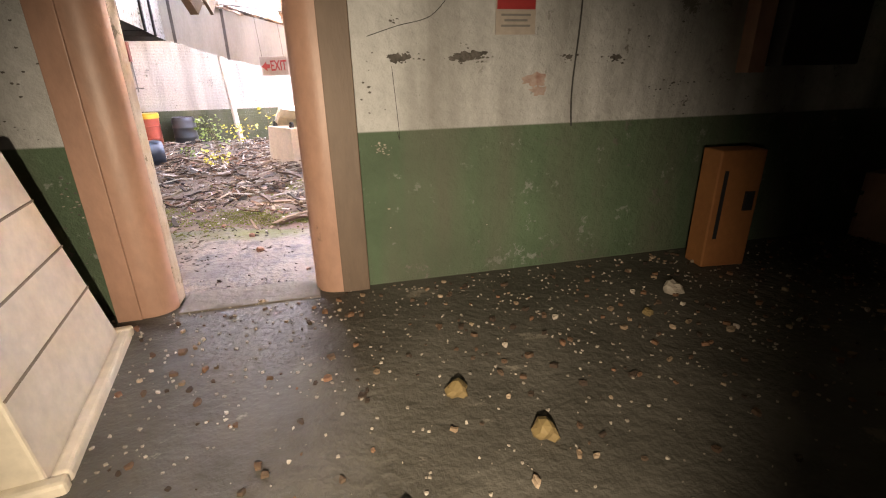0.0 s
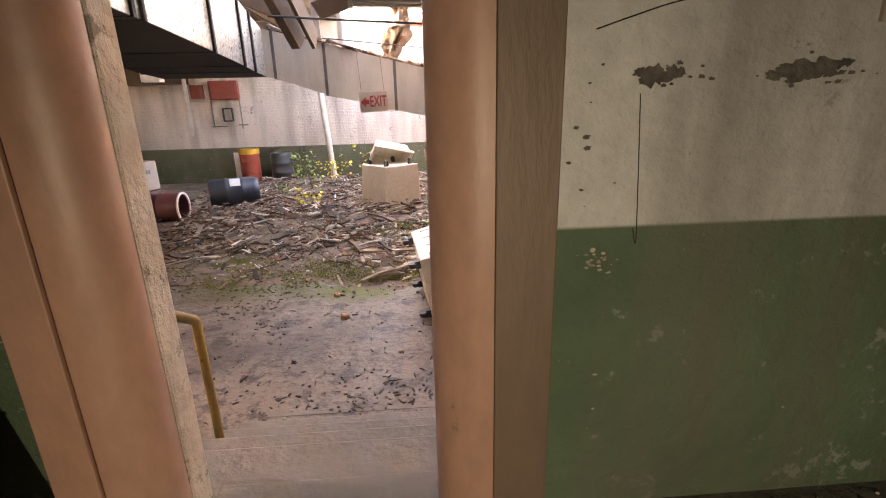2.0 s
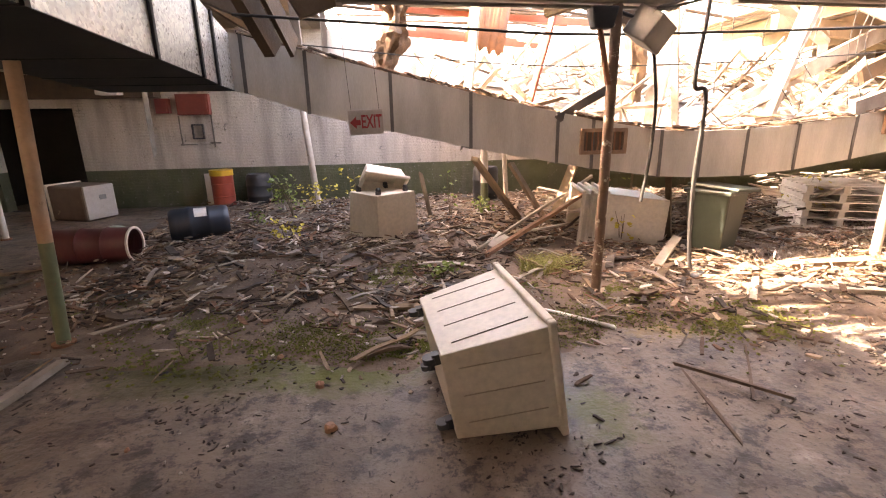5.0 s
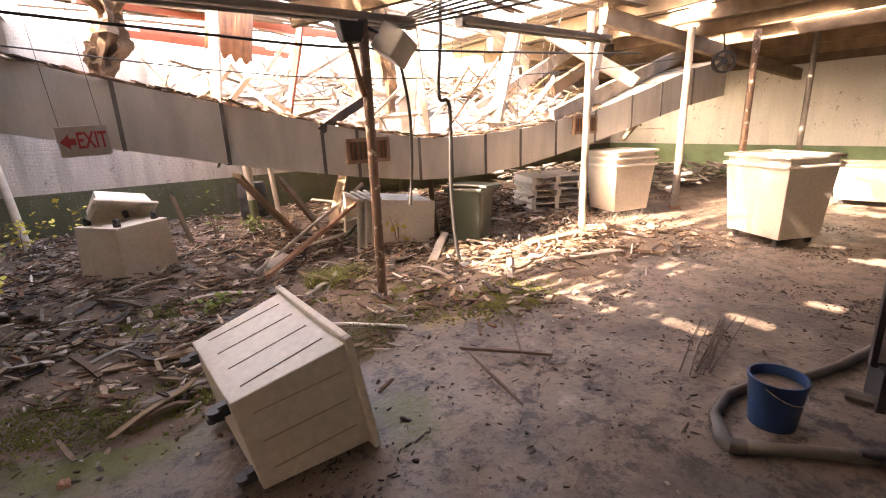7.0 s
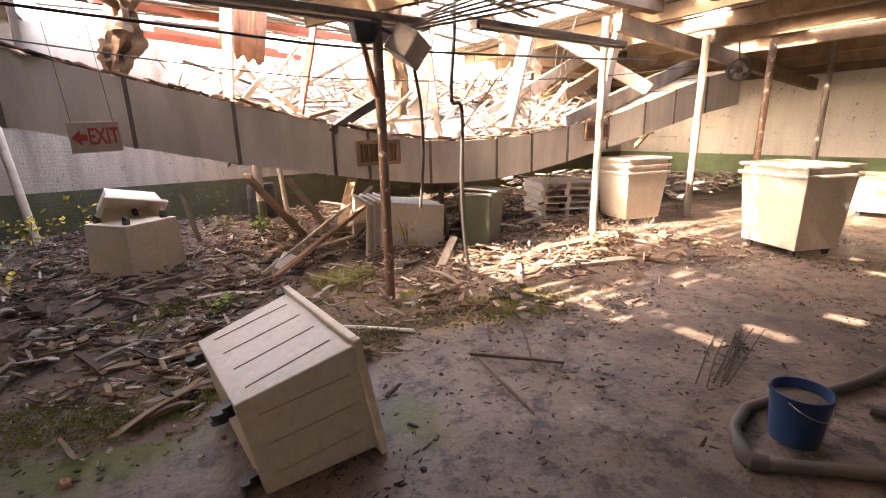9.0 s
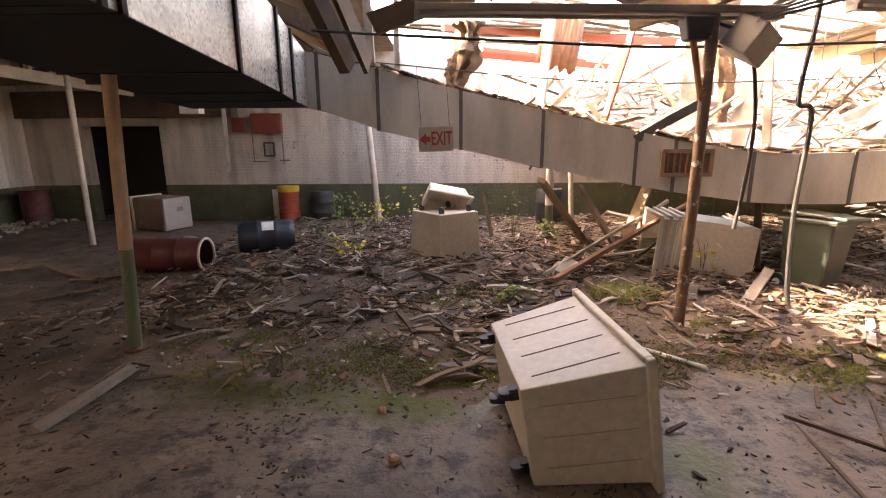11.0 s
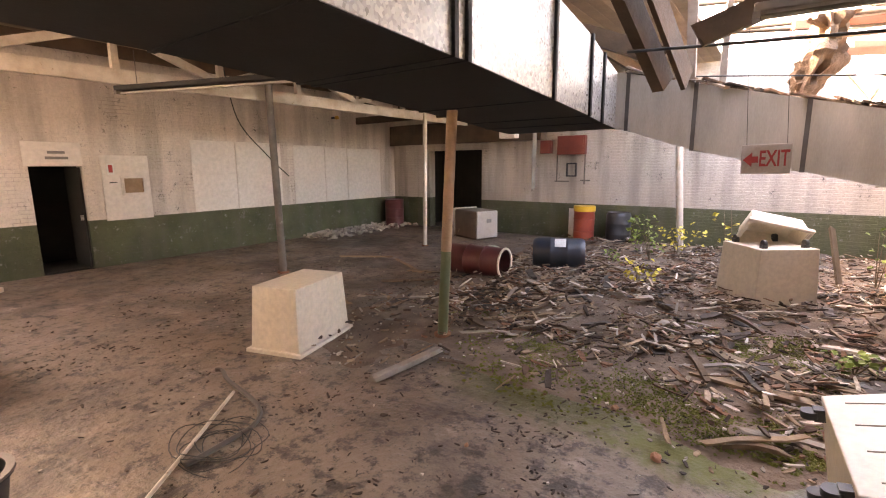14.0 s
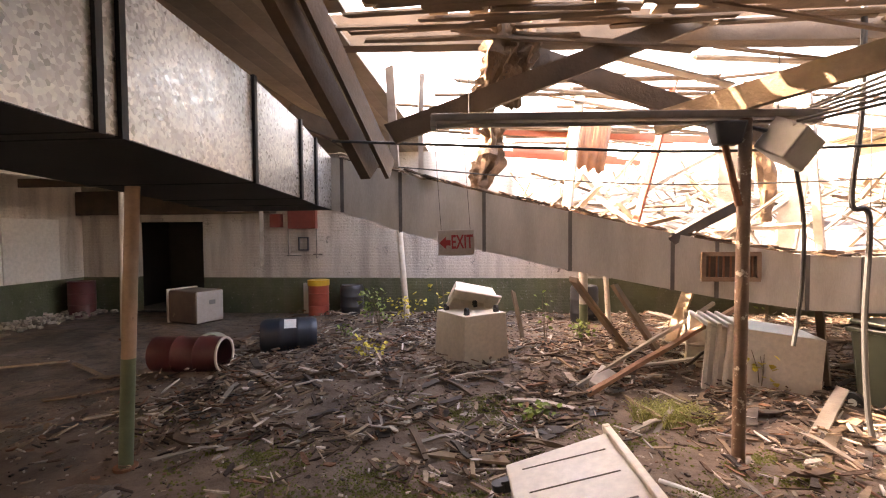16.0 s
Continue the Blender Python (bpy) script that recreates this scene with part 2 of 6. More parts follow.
LITTER = mat("debris_wood", (0.20, 0.135, 0.09), (0.10, 0.065, 0.045), 3.0, 0.9, bump=0.4, fine=30, island=0.5, mixed=[(0.0, (0.06, 0.038, 0.026)), (0.25, (0.16, 0.09, 0.055)), (0.42, (0.28, 0.14, 0.08)), (0.56, (0.11, 0.07, 0.046)), (0.68, (0.32, 0.225, 0.15)), (0.82, (0.48, 0.37, 0.27)), (0.93, (0.66, 0.59, 0.51))])
DARKLIT = mat("dark_litter", (0.07, 0.048, 0.036), (0.035, 0.024, 0.018), 3.0, 0.9, bump=0.3, fine=30, island=0.9)
BRIGHT = mat("debris_pale", (0.58, 0.525, 0.465), (0.28, 0.23, 0.19), 3.0, 0.9, bump=0.4, fine=30, island=1.0)
CRUMB = mat("plaster_crumb", (0.48, 0.43, 0.37), (0.26, 0.22, 0.18), 6.0, 0.9, bump=0.3, fine=40, island=0.8)
DIRT = mat("leaf_mould", (0.215, 0.150, 0.108), (0.085, 0.059, 0.042), 2.5, 0.95, bump=1.0, fine=22, c3=(0.26, 0.20, 0.15), spots=0.0)
MOSS = mat("moss", (0.15, 0.155, 0.026), (0.08, 0.086, 0.017), 5.0, 0.95, bump=0.9, fine=60, c3=(0.16, 0.15, 0.03), spots=0.02)
GALV = mat("galvanised_steel", (0.41, 0.39, 0.355), (0.26, 0.24, 0.215), 1.2, 0.42, 0.45, bump=0.06, fine=34, c3=(0.28, 0.25, 0.21), spots=-0.06)
def spangle(m, scale):
    nt = m.node_tree
    n, l = nt.nodes, nt.links
    b = n["Principled BSDF"]
    col = b.inputs["Base Color"].links[0].from_socket
    co = n.new("ShaderNodeTexCoord")
    vo = n.new("ShaderNodeTexVoronoi")
    vo.inputs["Scale"].default_value = scale
    l.new(co.outputs["Object"], vo.inputs["Vector"])
    sp = n.new("ShaderNodeSeparateColor")
    l.new(vo.outputs["Color"], sp.inputs[0])
    for lo, hi, to in ((0.66, 1.42, "value"), (0.26, 0.55, "rough")):
        r = n.new("ShaderNodeMapRange")
        r.inputs[3].default_value, r.inputs[4].default_value = lo, hi
        l.new(sp.outputs[0 if to == "value" else 1], r.inputs[0])
        if to == "value":
            hs = n.new("ShaderNodeHueSaturation")
            l.new(r.outputs[0], hs.inputs["Value"])
            l.new(col, hs.inputs["Color"])
            l.new(hs.outputs[0], b.inputs["Base Color"])
        else:
            l.new(r.outputs[0], b.inputs["Roughness"])


spangle(GALV, 42)
DULL = mat("dull_zinc_sheet", (0.56, 0.515, 0.45), (0.38, 0.345, 0.295), 1.6, 0.48, 0.3, bump=0.08, fine=40, stretch=(2.2, 2.2, 0.5), c3=(0.24, 0.205, 0.17), spots=-0.07)
# near-black steel; under the duct this colour holds the shade
DUCTDARK = mat("dark_steel_and_shade", (0.020, 0.019, 0.018), (0.011, 0.011, 0.010), 1.5, 0.8, 0.0, bump=0.1, fine=20)
RUST = mat("rusty_steel", (0.30, 0.13, 0.06), (0.15, 0.07, 0.04), 5.0, 0.75, 0.3, bump=0.3, fine=30)
REDSTEEL = mat("red_primer_steel", (0.33, 0.085, 0.045), (0.22, 0.06, 0.03), 3.0, 0.65, 0.1, bump=0.1, fine=20)
TOTE = mat("cream_polyethylene", (0.69, 0.625, 0.53), (0.62, 0.55, 0.45), 1.2, 0.45, bump=0.06, fine=18, c3=(0.46, 0.37, 0.27), spots=-0.09, per_object=0.18)
GROOVE = mat("tote_groove", (0.24, 0.195, 0.15), (0.16, 0.13, 0.10), 4.0, 0.8, bump=0.1)
FAINT = mat("tote_shallow_groove", (0.46, 0.40, 0.32), (0.38, 0.32, 0.25), 4.0, 0.7, bump=0.1)
BLACK = mat("black_plastic", (0.035, 0.035, 0.038), (0.02, 0.02, 0.022), 3.0, 0.5, bump=0.05, fine=20)
NAVY = mat("navy_plastic", (0.022, 0.032, 0.048), (0.014, 0.02, 0.03), 3.0, 0.4, bump=0.05, fine=20)
DRUMRED = mat("red_drum_paint", (0.34, 0.055, 0.03), (0.24, 0.04, 0.025), 3.0, 0.45, 0.0, bump=0.08, fine=20, c3=(0.16, 0.06, 0.04), spots=-0.07)
MAROON = mat("maroon_drum_paint", (0.12, 0.026, 0.026), (0.07, 0.02, 0.02), 3.0, 0.45, bump=0.08, fine=20, c3=(0.08, 0.04, 0.03), spots=-0.05)
YELLOW = mat("yellow_plastic", (0.62, 0.36, 0.03), (0.50, 0.28, 0.025), 3.0, 0.5, bump=0.05)
RAILY = mat("worn_yellow_paint", (0.38, 0.25, 0.05), (0.24, 0.13, 0.04), 6.0, 0.6, 0.0, bump=0.2, fine=40, c3=(0.16, 0.07, 0.035), spots=0.03)
POLE = mat("white_pipe_paint", (0.60, 0.55, 0.48), (0.40, 0.33, 0.26), 4.0, 0.55, bump=0.15, fine=40, c3=(0.20, 0.11, 0.06), spots=-0.01)
POLEG = mat("green_pipe_paint", (0.12, 0.145, 0.075), (0.08, 0.095, 0.05), 4.0, 0.6, bump=0.15, fine=40, c3=(0.15, 0.085, 0.05), spots=0.0)
POLERUST = mat("rusty_pipe", (0.23, 0.14, 0.095), (0.10, 0.062, 0.043), 4.0, 0.65, bump=0.3, fine=40, c3=(0.52, 0.45, 0.37), spots=0.05)
POLETAN = mat("tan_rusted_pipe", (0.40, 0.27, 0.18), (0.24, 0.145, 0.09), 4.0, 0.6, bump=0.2, fine=40, c3=(0.15, 0.08, 0.05), spots=-0.02)
POLEDARK = mat("dark_pipe", (0.20, 0.175, 0.155), (0.10, 0.085, 0.075), 4.0, 0.6, bump=0.2, fine=40, c3=(0.40, 0.36, 0.32), spots=-0.02)
BINGREEN = mat("olive_bin_plastic", (0.036, 0.045, 0.034), (0.024, 0.031, 0.023), 3.0, 0.45, bump=0.05, fine=20)
BLUEP = mat("blue_bucket_plastic", (0.015, 0.06, 0.17), (0.012, 0.04, 0.11), 4.0, 0.45, bump=0.08, fine=30, c3=(0.12, 0.13, 0.14), spots=-0.05)
WHITE = mat("white_label", (0.70, 0.74, 0.71), (0.66, 0.64, 0.60), 5.0, 0.6, bump=0.0)
SIGNW = mat("sign_board", (0.40, 0.345, 0.30), (0.33, 0.28, 0.24), 6.0, 0.5, bump=0.0)
SIGNR = mat("sign_red", (0.38, 0.03, 0.03), (0.30, 0.025, 0.025), 6.0, 0.5, bump=0.0)
# near black that stands for shade inside doorways and cracks
SHADEBLACK = mat("near_black_shade", (0.02, 0.018, 0.016), (0.012, 0.011, 0.01), 3.0, 0.9, bump=0.1)
INK = mat("grey_print", (0.20, 0.19, 0.18), (0.14, 0.13, 0.12), 6.0, 0.7, bump=0.0)
CARD = mat("orange_brown_fibreboard", (0.42, 0.17, 0.06), (0.32, 0.12, 0.045), 3.0, 0.7, bump=0.1, fine=30)
BOARDG = mat("grey_board", (0.52, 0.53, 0.55), (0.44, 0.45, 0.47), 2.0, 0.5, bump=0.03)
LEAFG = mat("sapling_leaf", (0.20, 0.26, 0.045), (0.13, 0.19, 0.035), 6.0, 0.6, bump=0.0, island=0.6)
PALEGRASS = mat("pale_green_grass", (0.34, 0.33, 0.10), (0.22, 0.23, 0.07), 6.0, 0.7, bump=0.0, island=0.6)
LEAFY = mat("yellow_leaf", (0.62, 0.50, 0.06), (0.48, 0.40, 0.05), 6.0, 0.6, bump=0.0, island=0.4)
STEM = mat("sapling_stem", (0.16, 0.12, 0.07), (0.10, 0.07, 0.04), 9.0, 0.8, bump=0.1)
SHINGLE = mat("grey_roof_felt", (0.36, 0.345, 0.345), (0.22, 0.21, 0.21), 3.0, 0.9, bump=0.5, fine=45, c3=(0.40, 0.36, 0.32), spots=-0.05)
FELT = mat("torn_black_felt", (0.075, 0.058, 0.048), (0.042, 0.033, 0.028), 3.0, 0.8, bump=0.5, fine=15, island=0.8)
INSUL = mat("torn_insulation_fibre", (0.23, 0.15, 0.095), (0.10, 0.065, 0.042), 6.0, 0.95, bump=0.9, fine=22, c3=(0.08, 0.06, 0.05), spots=0.02)
HOSE = mat("grey_hose", (0.12, 0.105, 0.09), (0.07, 0.06, 0.052), 5.0, 0.6, bump=0.1, fine=40)
CABLE = mat("black_cable", (0.03, 0.028, 0.027), (0.02, 0.019, 0.018), 8.0, 0.6, bump=0.0)
STONE = mat("brick_lump", (0.40, 0.21, 0.13), (0.28, 0.15, 0.10), 12.0, 0.9, bump=0.4, fine=60)
FIXTURE = mat("lamp_fixture_enamel", (0.26, 0.22, 0.18), (0.15, 0.125, 0.10), 3.0, 0.5, bump=0.05, fine=20)
TUBEW = mat("dead_lamp_tube", (0.40, 0.37, 0.33), (0.32, 0.29, 0.26), 3.0, 0.25, bump=0.0)
GROUND = mat("yard_ground", (0.16, 0.15, 0.09), (0.09, 0.09, 0.05), 0.3, 0.95, bump=0.3, fine=6)

# ---------------------------------------------------------------- mesh tools
class M:
    """Vertices and faces gathered for one mesh."""
    def __init__(self):
        self.v, self.f = [], []

    def add(self, vs, fs):
        k = len(self.v)
        self.v += [tuple(p) for p in vs]
        self.f += [tuple(i + k for i in q) for q in fs]
        return self

    def box(self, c, s, m=None, taper=1.0):
        """A box of size s round c; taper scales its foot against its top."""
        x, y, z = s[0] / 2, s[1] / 2, s[2] / 2
        vs = [Vector((sx * x * (taper if sz < 0 else 1), sy * y * (taper if sz < 0 else 1), sz * z)) + Vector(c) for sz in (-1, 1) for sx, sy in ((-1, -1), (1, -1), (1, 1), (-1, 1))]
        if m:
            vs = [m @ p for p in vs]
        return self.add(vs, [(3, 2, 1, 0), (4, 5, 6, 7), (0, 1, 5, 4), (1, 2, 6, 5), (2, 3, 7, 6), (3, 0, 4, 7)])

    def shard(self, s, m):
        """A thin splintered piece with uneven corners and ragged ends."""
        x, y, z = s[0] / 2, s[1] / 2, s[2] / 2
        ring = [(-x * rnd(0.7, 1.0), -y * rnd(0.2, 1.0)), (x * rnd(-0.2, 0.5), -y * rnd(0.7, 1.15)), (x * rnd(0.75, 1.0), -y * rnd(0.1, 0.9)), (x * rnd(0.6, 1.0), y * rnd(0.2, 1.0)), (x * rnd(-0.5, 0.2), y * rnd(0.7, 1.15)), (-x * rnd(0.6, 1.0), y * rnd(0.1, 0.9))]
        sag = rnd(-0.8, 0.8) * z
        vs = [m @ Vector((px, py, pz * z + (sag if k in (1, 4) else 0))) for pz in (-1, 1) for k, (px, py) in enumerate(ring)]
        return self.add(vs, [(5, 4, 3, 2, 1, 0), (6, 7, 8, 9, 10, 11)] + [(k, (k + 1) % 6, 6 + (k + 1) % 6, 6 + k) for k in range(6)])

    def tube(self, pts, r, n=10, caps=True):
        """A round bar along points; r is one radius or one for each point."""
        pts = [Vector(p) for p in pts]
        rs = r if isinstance(r, (list, tuple)) else [r] * len(pts)
        vs, up = [], None
        for i, p in enumerate(pts):
            d = (pts[min(i + 1, len(pts) - 1)] - pts[max(i - 1, 0)])
            if d.length < 1e-6:
                d = Vector((0, 0, 1))
            d.normalize()
            a = d.cross(Vector((0, 0, 1)) if abs(d.z) < 0.95 else Vector((1, 0, 0)))
            a.normalize()
            if up is not None and a.dot(up) < 0:
                a = -a
            up = a
            b = d.cross(a)
            vs += [p + rs[i] * (math.cos(t) * a + math.sin(t) * b) for t in (2 * math.pi * j / n for j in range(n))]
        fs = [(i * n + j, i * n + (j + 1) % n, (i + 1) * n + (j + 1) % n, (i + 1) * n + j) for i in range(len(pts) - 1) for j in range(n)]
        if caps:
            fs += [tuple(range(n))[::-1], tuple((len(pts) - 1) * n + j for j in range(n))]
        return self.add(vs, fs)

    def lathe(self, prof, n=28):
        """A profile of (radius, height) turned round z."""
        vs = [(r * math.cos(2 * math.pi * j / n), r * math.sin(2 * math.pi * j / n), z) for r, z in prof for j in range(n)]
        fs = [(i * n + j, i * n + (j + 1) % n, (i + 1) * n + (j + 1) % n, (i + 1) * n + j) for i in range(len(prof) - 1) for j in range(n)]
        return self.add(vs, fs)

    def prism(self, poly, z0, z1):
        k = len(poly)
        vs = [(x, y, z0) for x, y in poly] + [(x, y, z1) for x, y in poly]
        return self.add(vs, [tuple(range(k))[::-1], tuple(range(k, 2 * k))] + [(i, (i + 1) % k, k + (i + 1) % k, k + i) for i in range(k)])

    def mesh(self, name, material, smooth=False):
        me = bpy.data.meshes.new(name)
        me.from_pydata(self.v, [], self.f)
        me.materials.append(material)
        me.update()
        bm = bmesh.new()
        bm.from_mesh(me)
        bmesh.ops.recalc_face_normals(bm, faces=bm.faces)
        bm.to_mesh(me)
        bm.free()
        if smooth:
            me.polygons.foreach_set("use_smooth", [True] * len(me.polygons))
            me.set_sharp_from_angle(angle=radians(40))
        return me


def part(name, m, material, parent=None, label="", smooth=False, bevel=0.0):
    ob = new(name, m.mesh(name, material, smooth))
    if bevel:
        bv = ob.modifiers.new("edge", 'BEVEL')
        bv.width, bv.segments, bv.limit_method = bevel, 2, 'ANGLE'
    if parent:
        ob.parent = parent
    if label:
        tagged(ob, label)
    return ob


def thing(name, label, category, m=None, group=""):
    ob = new(name)
    ob.empty_display_size = 0.1
    if m:
        ob.matrix_world = m
    return tagged(ob, label, category, group)


def solo(name, mm, material, label, category, group="", kind="", smooth=False, bevel=0.0):
    return tagged(part(name, mm, material, None, "", smooth, bevel), label, category, group, kind)


def structure(name, mm, material, label, category, **k):
    return solo(name, mm, material, label, category, kind="structure", **k)


def rnd(a, b):
    return random.uniform(a, b)


# ---------------------------------------------------------------- ground, floors, walls
XL, XR, YF, YD = -10.1, 16.8, 18.56, 6.04       # left, right and far wall, hall side of the door wall
ZR, ZC = 0.865, 4.15                            # first room's floor, underside of the roof
structure("ground", M().box((3, 12, -0.35), (600, 600, 0.3)), GROUND, "rough grassy yard ground round the building", "ground")
structure("floor", M().box(((XL + XR) / 2, (6.04 + YF) / 2, -0.1), (XR - XL, YF - 6.04, 0.2)), CONCRETE, "dirty stained concrete floor of the collapsed hall", "floor")
structure("room_floor", M().box((2.0, 3.52, 0.4), (9, 5.05, 0.93)), ROOM_CONCRETE, "dark concrete floor with plaster crumbs in the side room", "floor")


def wall_with_holes(axis, at, thick, a0, a1, z0, z1, holes):
    """A wall across axis, from a0 to a1, with openings (a, b, low, high) through it."""
    mm = M()
    def piece(p, q, lo, hi):
        if q - p > 1e-4 and hi - lo > 1e-4:
            c, s = ((p + q) / 2, at + thick / 2, (lo + hi) / 2), (q - p, abs(thick), hi - lo)
            if axis == "x":
                c, s = (c[1], c[0], c[2]), (s[1], s[0], s[2])
            mm.box(c, s)
    p = a0
    for a, b, lo, hi in sorted(holes):
        piece(p, a, z0, z1)
        piece(a, b, z0, lo)
        piece(a, b, hi, z1)
        p = b
    piece(p, a1, z0, z1)
    return mm


structure("wall_west", wall_with_holes("x", XL, -0.3, 1.0, YF + 0.3, 0, 4.6, [(8.94, 9.73, 0, 1.98)]), WALL, "white over green painted brick wall, flaking", "wall")
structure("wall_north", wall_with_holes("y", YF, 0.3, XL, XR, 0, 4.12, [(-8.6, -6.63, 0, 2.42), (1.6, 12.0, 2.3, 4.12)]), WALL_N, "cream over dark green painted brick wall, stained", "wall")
structure("wall_east", wall_with_holes("x", XR, 0.3, 1.0, YF + 0.3, 0, 3.4, []), WALL_R, "white over green painted wall, sunlight put into its brighter paint", "wall")
DOOR = (0.40, 1.20)
structure("wall_south", wall_with_holes("y", 6.04, -0.10, -2.5, 6.5, 0, 4.6, [(DOOR[0], DOOR[1], ZR, 3.05)]), ROOM_WALL, "white over green painted plaster wall with holes", "wall")
structure("wall_south_hall", wall_with_holes("y", 6.04, -0.10, XL, -2.5, 0, 4.6, []), WALL, "painted brick wall beside the side room", "wall")
structure("wall_south_hall", wall_with_holes("y", 6.04, -0.10, 6.5, XR, 0, 4.6, []), WALL, "painted brick wall beside the side room", "wall")
structure("room_wall_west", wall_with_holes("x", -2.5, -0.2, 1.0, 5.94, 0, 4.6, []), ROOM_WALL, "painted plaster wall of the dark side room", "wall")
structure("room_wall_east", wall_with_holes("x", 6.5, 0.2, 1.0, 5.94, 0, 4.6, []), ROOM_WALL, "painted plaster wall of the dark side room", "wall")
structure("room_wall_back", wall_with_holes("y", 1.0, -0.2, -2.7, 6.7, 0, 4.6, []), ROOM_WALL, "painted plaster wall of the dark side room", "wall")
structure("room_ceiling", M().box((2.0, 3.5, 3.7), (9.4, 5.2, 0.12)), PANEL, "plain plaster ceiling of the side room", "ceiling")
# spaces behind the two open doorways, near black to stand for shade
structure("closet_wall", M().box((XL - 1.6, 9.3, 1.2), (0.1, 2.4, 2.6)).box((XL - 0.95, 8.1, 1.2), (1.2, 0.1, 2.6)).box((XL - 0.95, 10.5, 1.2), (1.2, 0.1, 2.6)).box((XL - 0.95, 9.3, 2.55), (1.4, 2.5, 0.1)).box((XL - 0.95, 9.3, -0.06), (1.4, 2.5, 0.1)), SHADEBLACK, "space behind the open doorway, coloured near black for shade", "wall")
structure("back_passage_wall", M().box((-7.6, YF + 2.2, 1.3), (3.2, 0.1, 2.8)).box((-9.2, YF + 1.3, 1.3), (0.1, 1.9, 2.8)).box((-6.0, YF + 1.3, 1.3), (0.1, 1.9, 2.8)).box((-7.6, YF + 1.3, 2.75), (3.3, 2.0, 0.1)).box((-7.6, YF + 1.3, -0.06), (3.3, 2.0, 0.1)), SHADEBLACK, "passage behind the back doorway, coloured near black for shade", "wall")

# steps down from the side room, with a worn rail
stair = thing("stair", "worn concrete steps down into the hall", "stair")
stair["kind"] = "structure"
for i, (y0, y1) in enumerate(((6.095, 6.47), (6.47, 6.76), (6.76, 7.05), (7.05, 7.34))):
    top = ZR - 0.173 * (i + 1)
    part("step", M().box((0.95, (y0 + y1) / 2, top / 2 + 0.003), (1.9, y1 - y0, top)), STEP, stair, bevel=0.012)
part("landing", M().box((0.80, 6.02, ZR / 2 + 0.004), (1.5, 0.15, ZR - 0.01)), STEP, stair)
structure("doorstep_slab", M().box((0.79, 5.98, ZR + 0.001), (0.63, 0.22, 0.012)), STEP, "worn concrete threshold slab", "threshold", bevel=0.004)
structure("floor_stripe", M().box((1.0, 7.62, 0.004), (1.9, 0.035, 0.002)), STEP, "worn pale line painted on the concrete floor", "floor marking")
rail = thing("handrail", "bent steel handrail in worn yellow paint beside the steps", "handrail")
part("rail_bar", M().tube([(0.10, 6.06, 1.53), (0.10, 6.6, 1.20), (0.10, 6.86, 1.04)], 0.021), RAILY, rail, smooth=True)
part("rail_post", M().tube([(0.10, 6.87, 1.04), (0.10, 6.88, 0.5), (0.10, 6.88, 0.30)], 0.02), RAILY, rail, smooth=True)

# door frame of the side room
dframe = thing("door_frame", "brown painted wooden door frame with worn edges", "door frame")
dframe["kind"] = "structure"
def rounded(x, y, rx, ry, side):
    """Quarter turn from the front of a jamb into the opening."""
    return [(x + side * rx * math.sin(radians(a)), y + ry * (1 - math.cos(radians(a)))) for a in range(0, 91, 9)]


part("jamb", M().prism([(0.235, 5.870), *rounded(0.345, 5.872, 0.115, 0.095, 1), (0.46, 5.969), (0.235, 5.969)], ZR, 3.1), BROWN, dframe, smooth=True)
part("jamb", M().prism([(1.345, 5.902), *rounded(1.205, 5.902, 0.118, 0.11, -1), (1.087, 6.05), (1.345, 6.05)], ZR, 3.1), BROWN, dframe, smooth=True)
CHIPPED = mat("chipped_plaster_edge", (0.60, 0.52, 0.43), (0.42, 0.34, 0.27), 5.0, 0.85, bump=0.8, fine=24, c3=(0.20, 0.17, 0.125), spots=0.05)
# right casing: the frame's brown, darkened to hold the shade there
CASING = mat("shaded_casing_wood", (0.19, 0.13, 0.095), (0.115, 0.078, 0.056), 1.8, 0.6, bump=0.2, fine=16, stretch=(3, 3, 0.8), c3=(0.26, 0.19, 0.14), spots=-0.05)
part("casing", M().box((1.282, 5.894, (ZR + 3.1) / 2), (0.128, 0.014, 3.1 - ZR - 0.004)), CASING, dframe, "brown casing board, darkened for the shade on it", bevel=0.003)
part("casing", M().box((0.285, 5.863, (ZR + 3.1) / 2), (0.098, 0.013, 3.1 - ZR - 0.004)), BROWN, dframe, bevel=0.003)
part("head", M().box((0.79, 5.97, 3.16), (1.11, 0.17, 0.14)), BROWN, dframe, bevel=0.01)
part("edge_strip", M().box((0.431, 6.0195, (ZR + 3.1) / 2), (0.064, 0.097, 3.1 - ZR)), CHIPPED, dframe, "pale chipped and stained plaster edge", bevel=0.01)

# ---------------------------------------------------------------- roof
HOLE = (-0.6, 8.6, 9.2, 18.4)                  # fallen in between these x and y
def east(x):
    """Height of the roof deck on the east side, where it slopes down to the wall."""
    return ZC + 0.015 - 0.105 * max(0, x - 8.6)


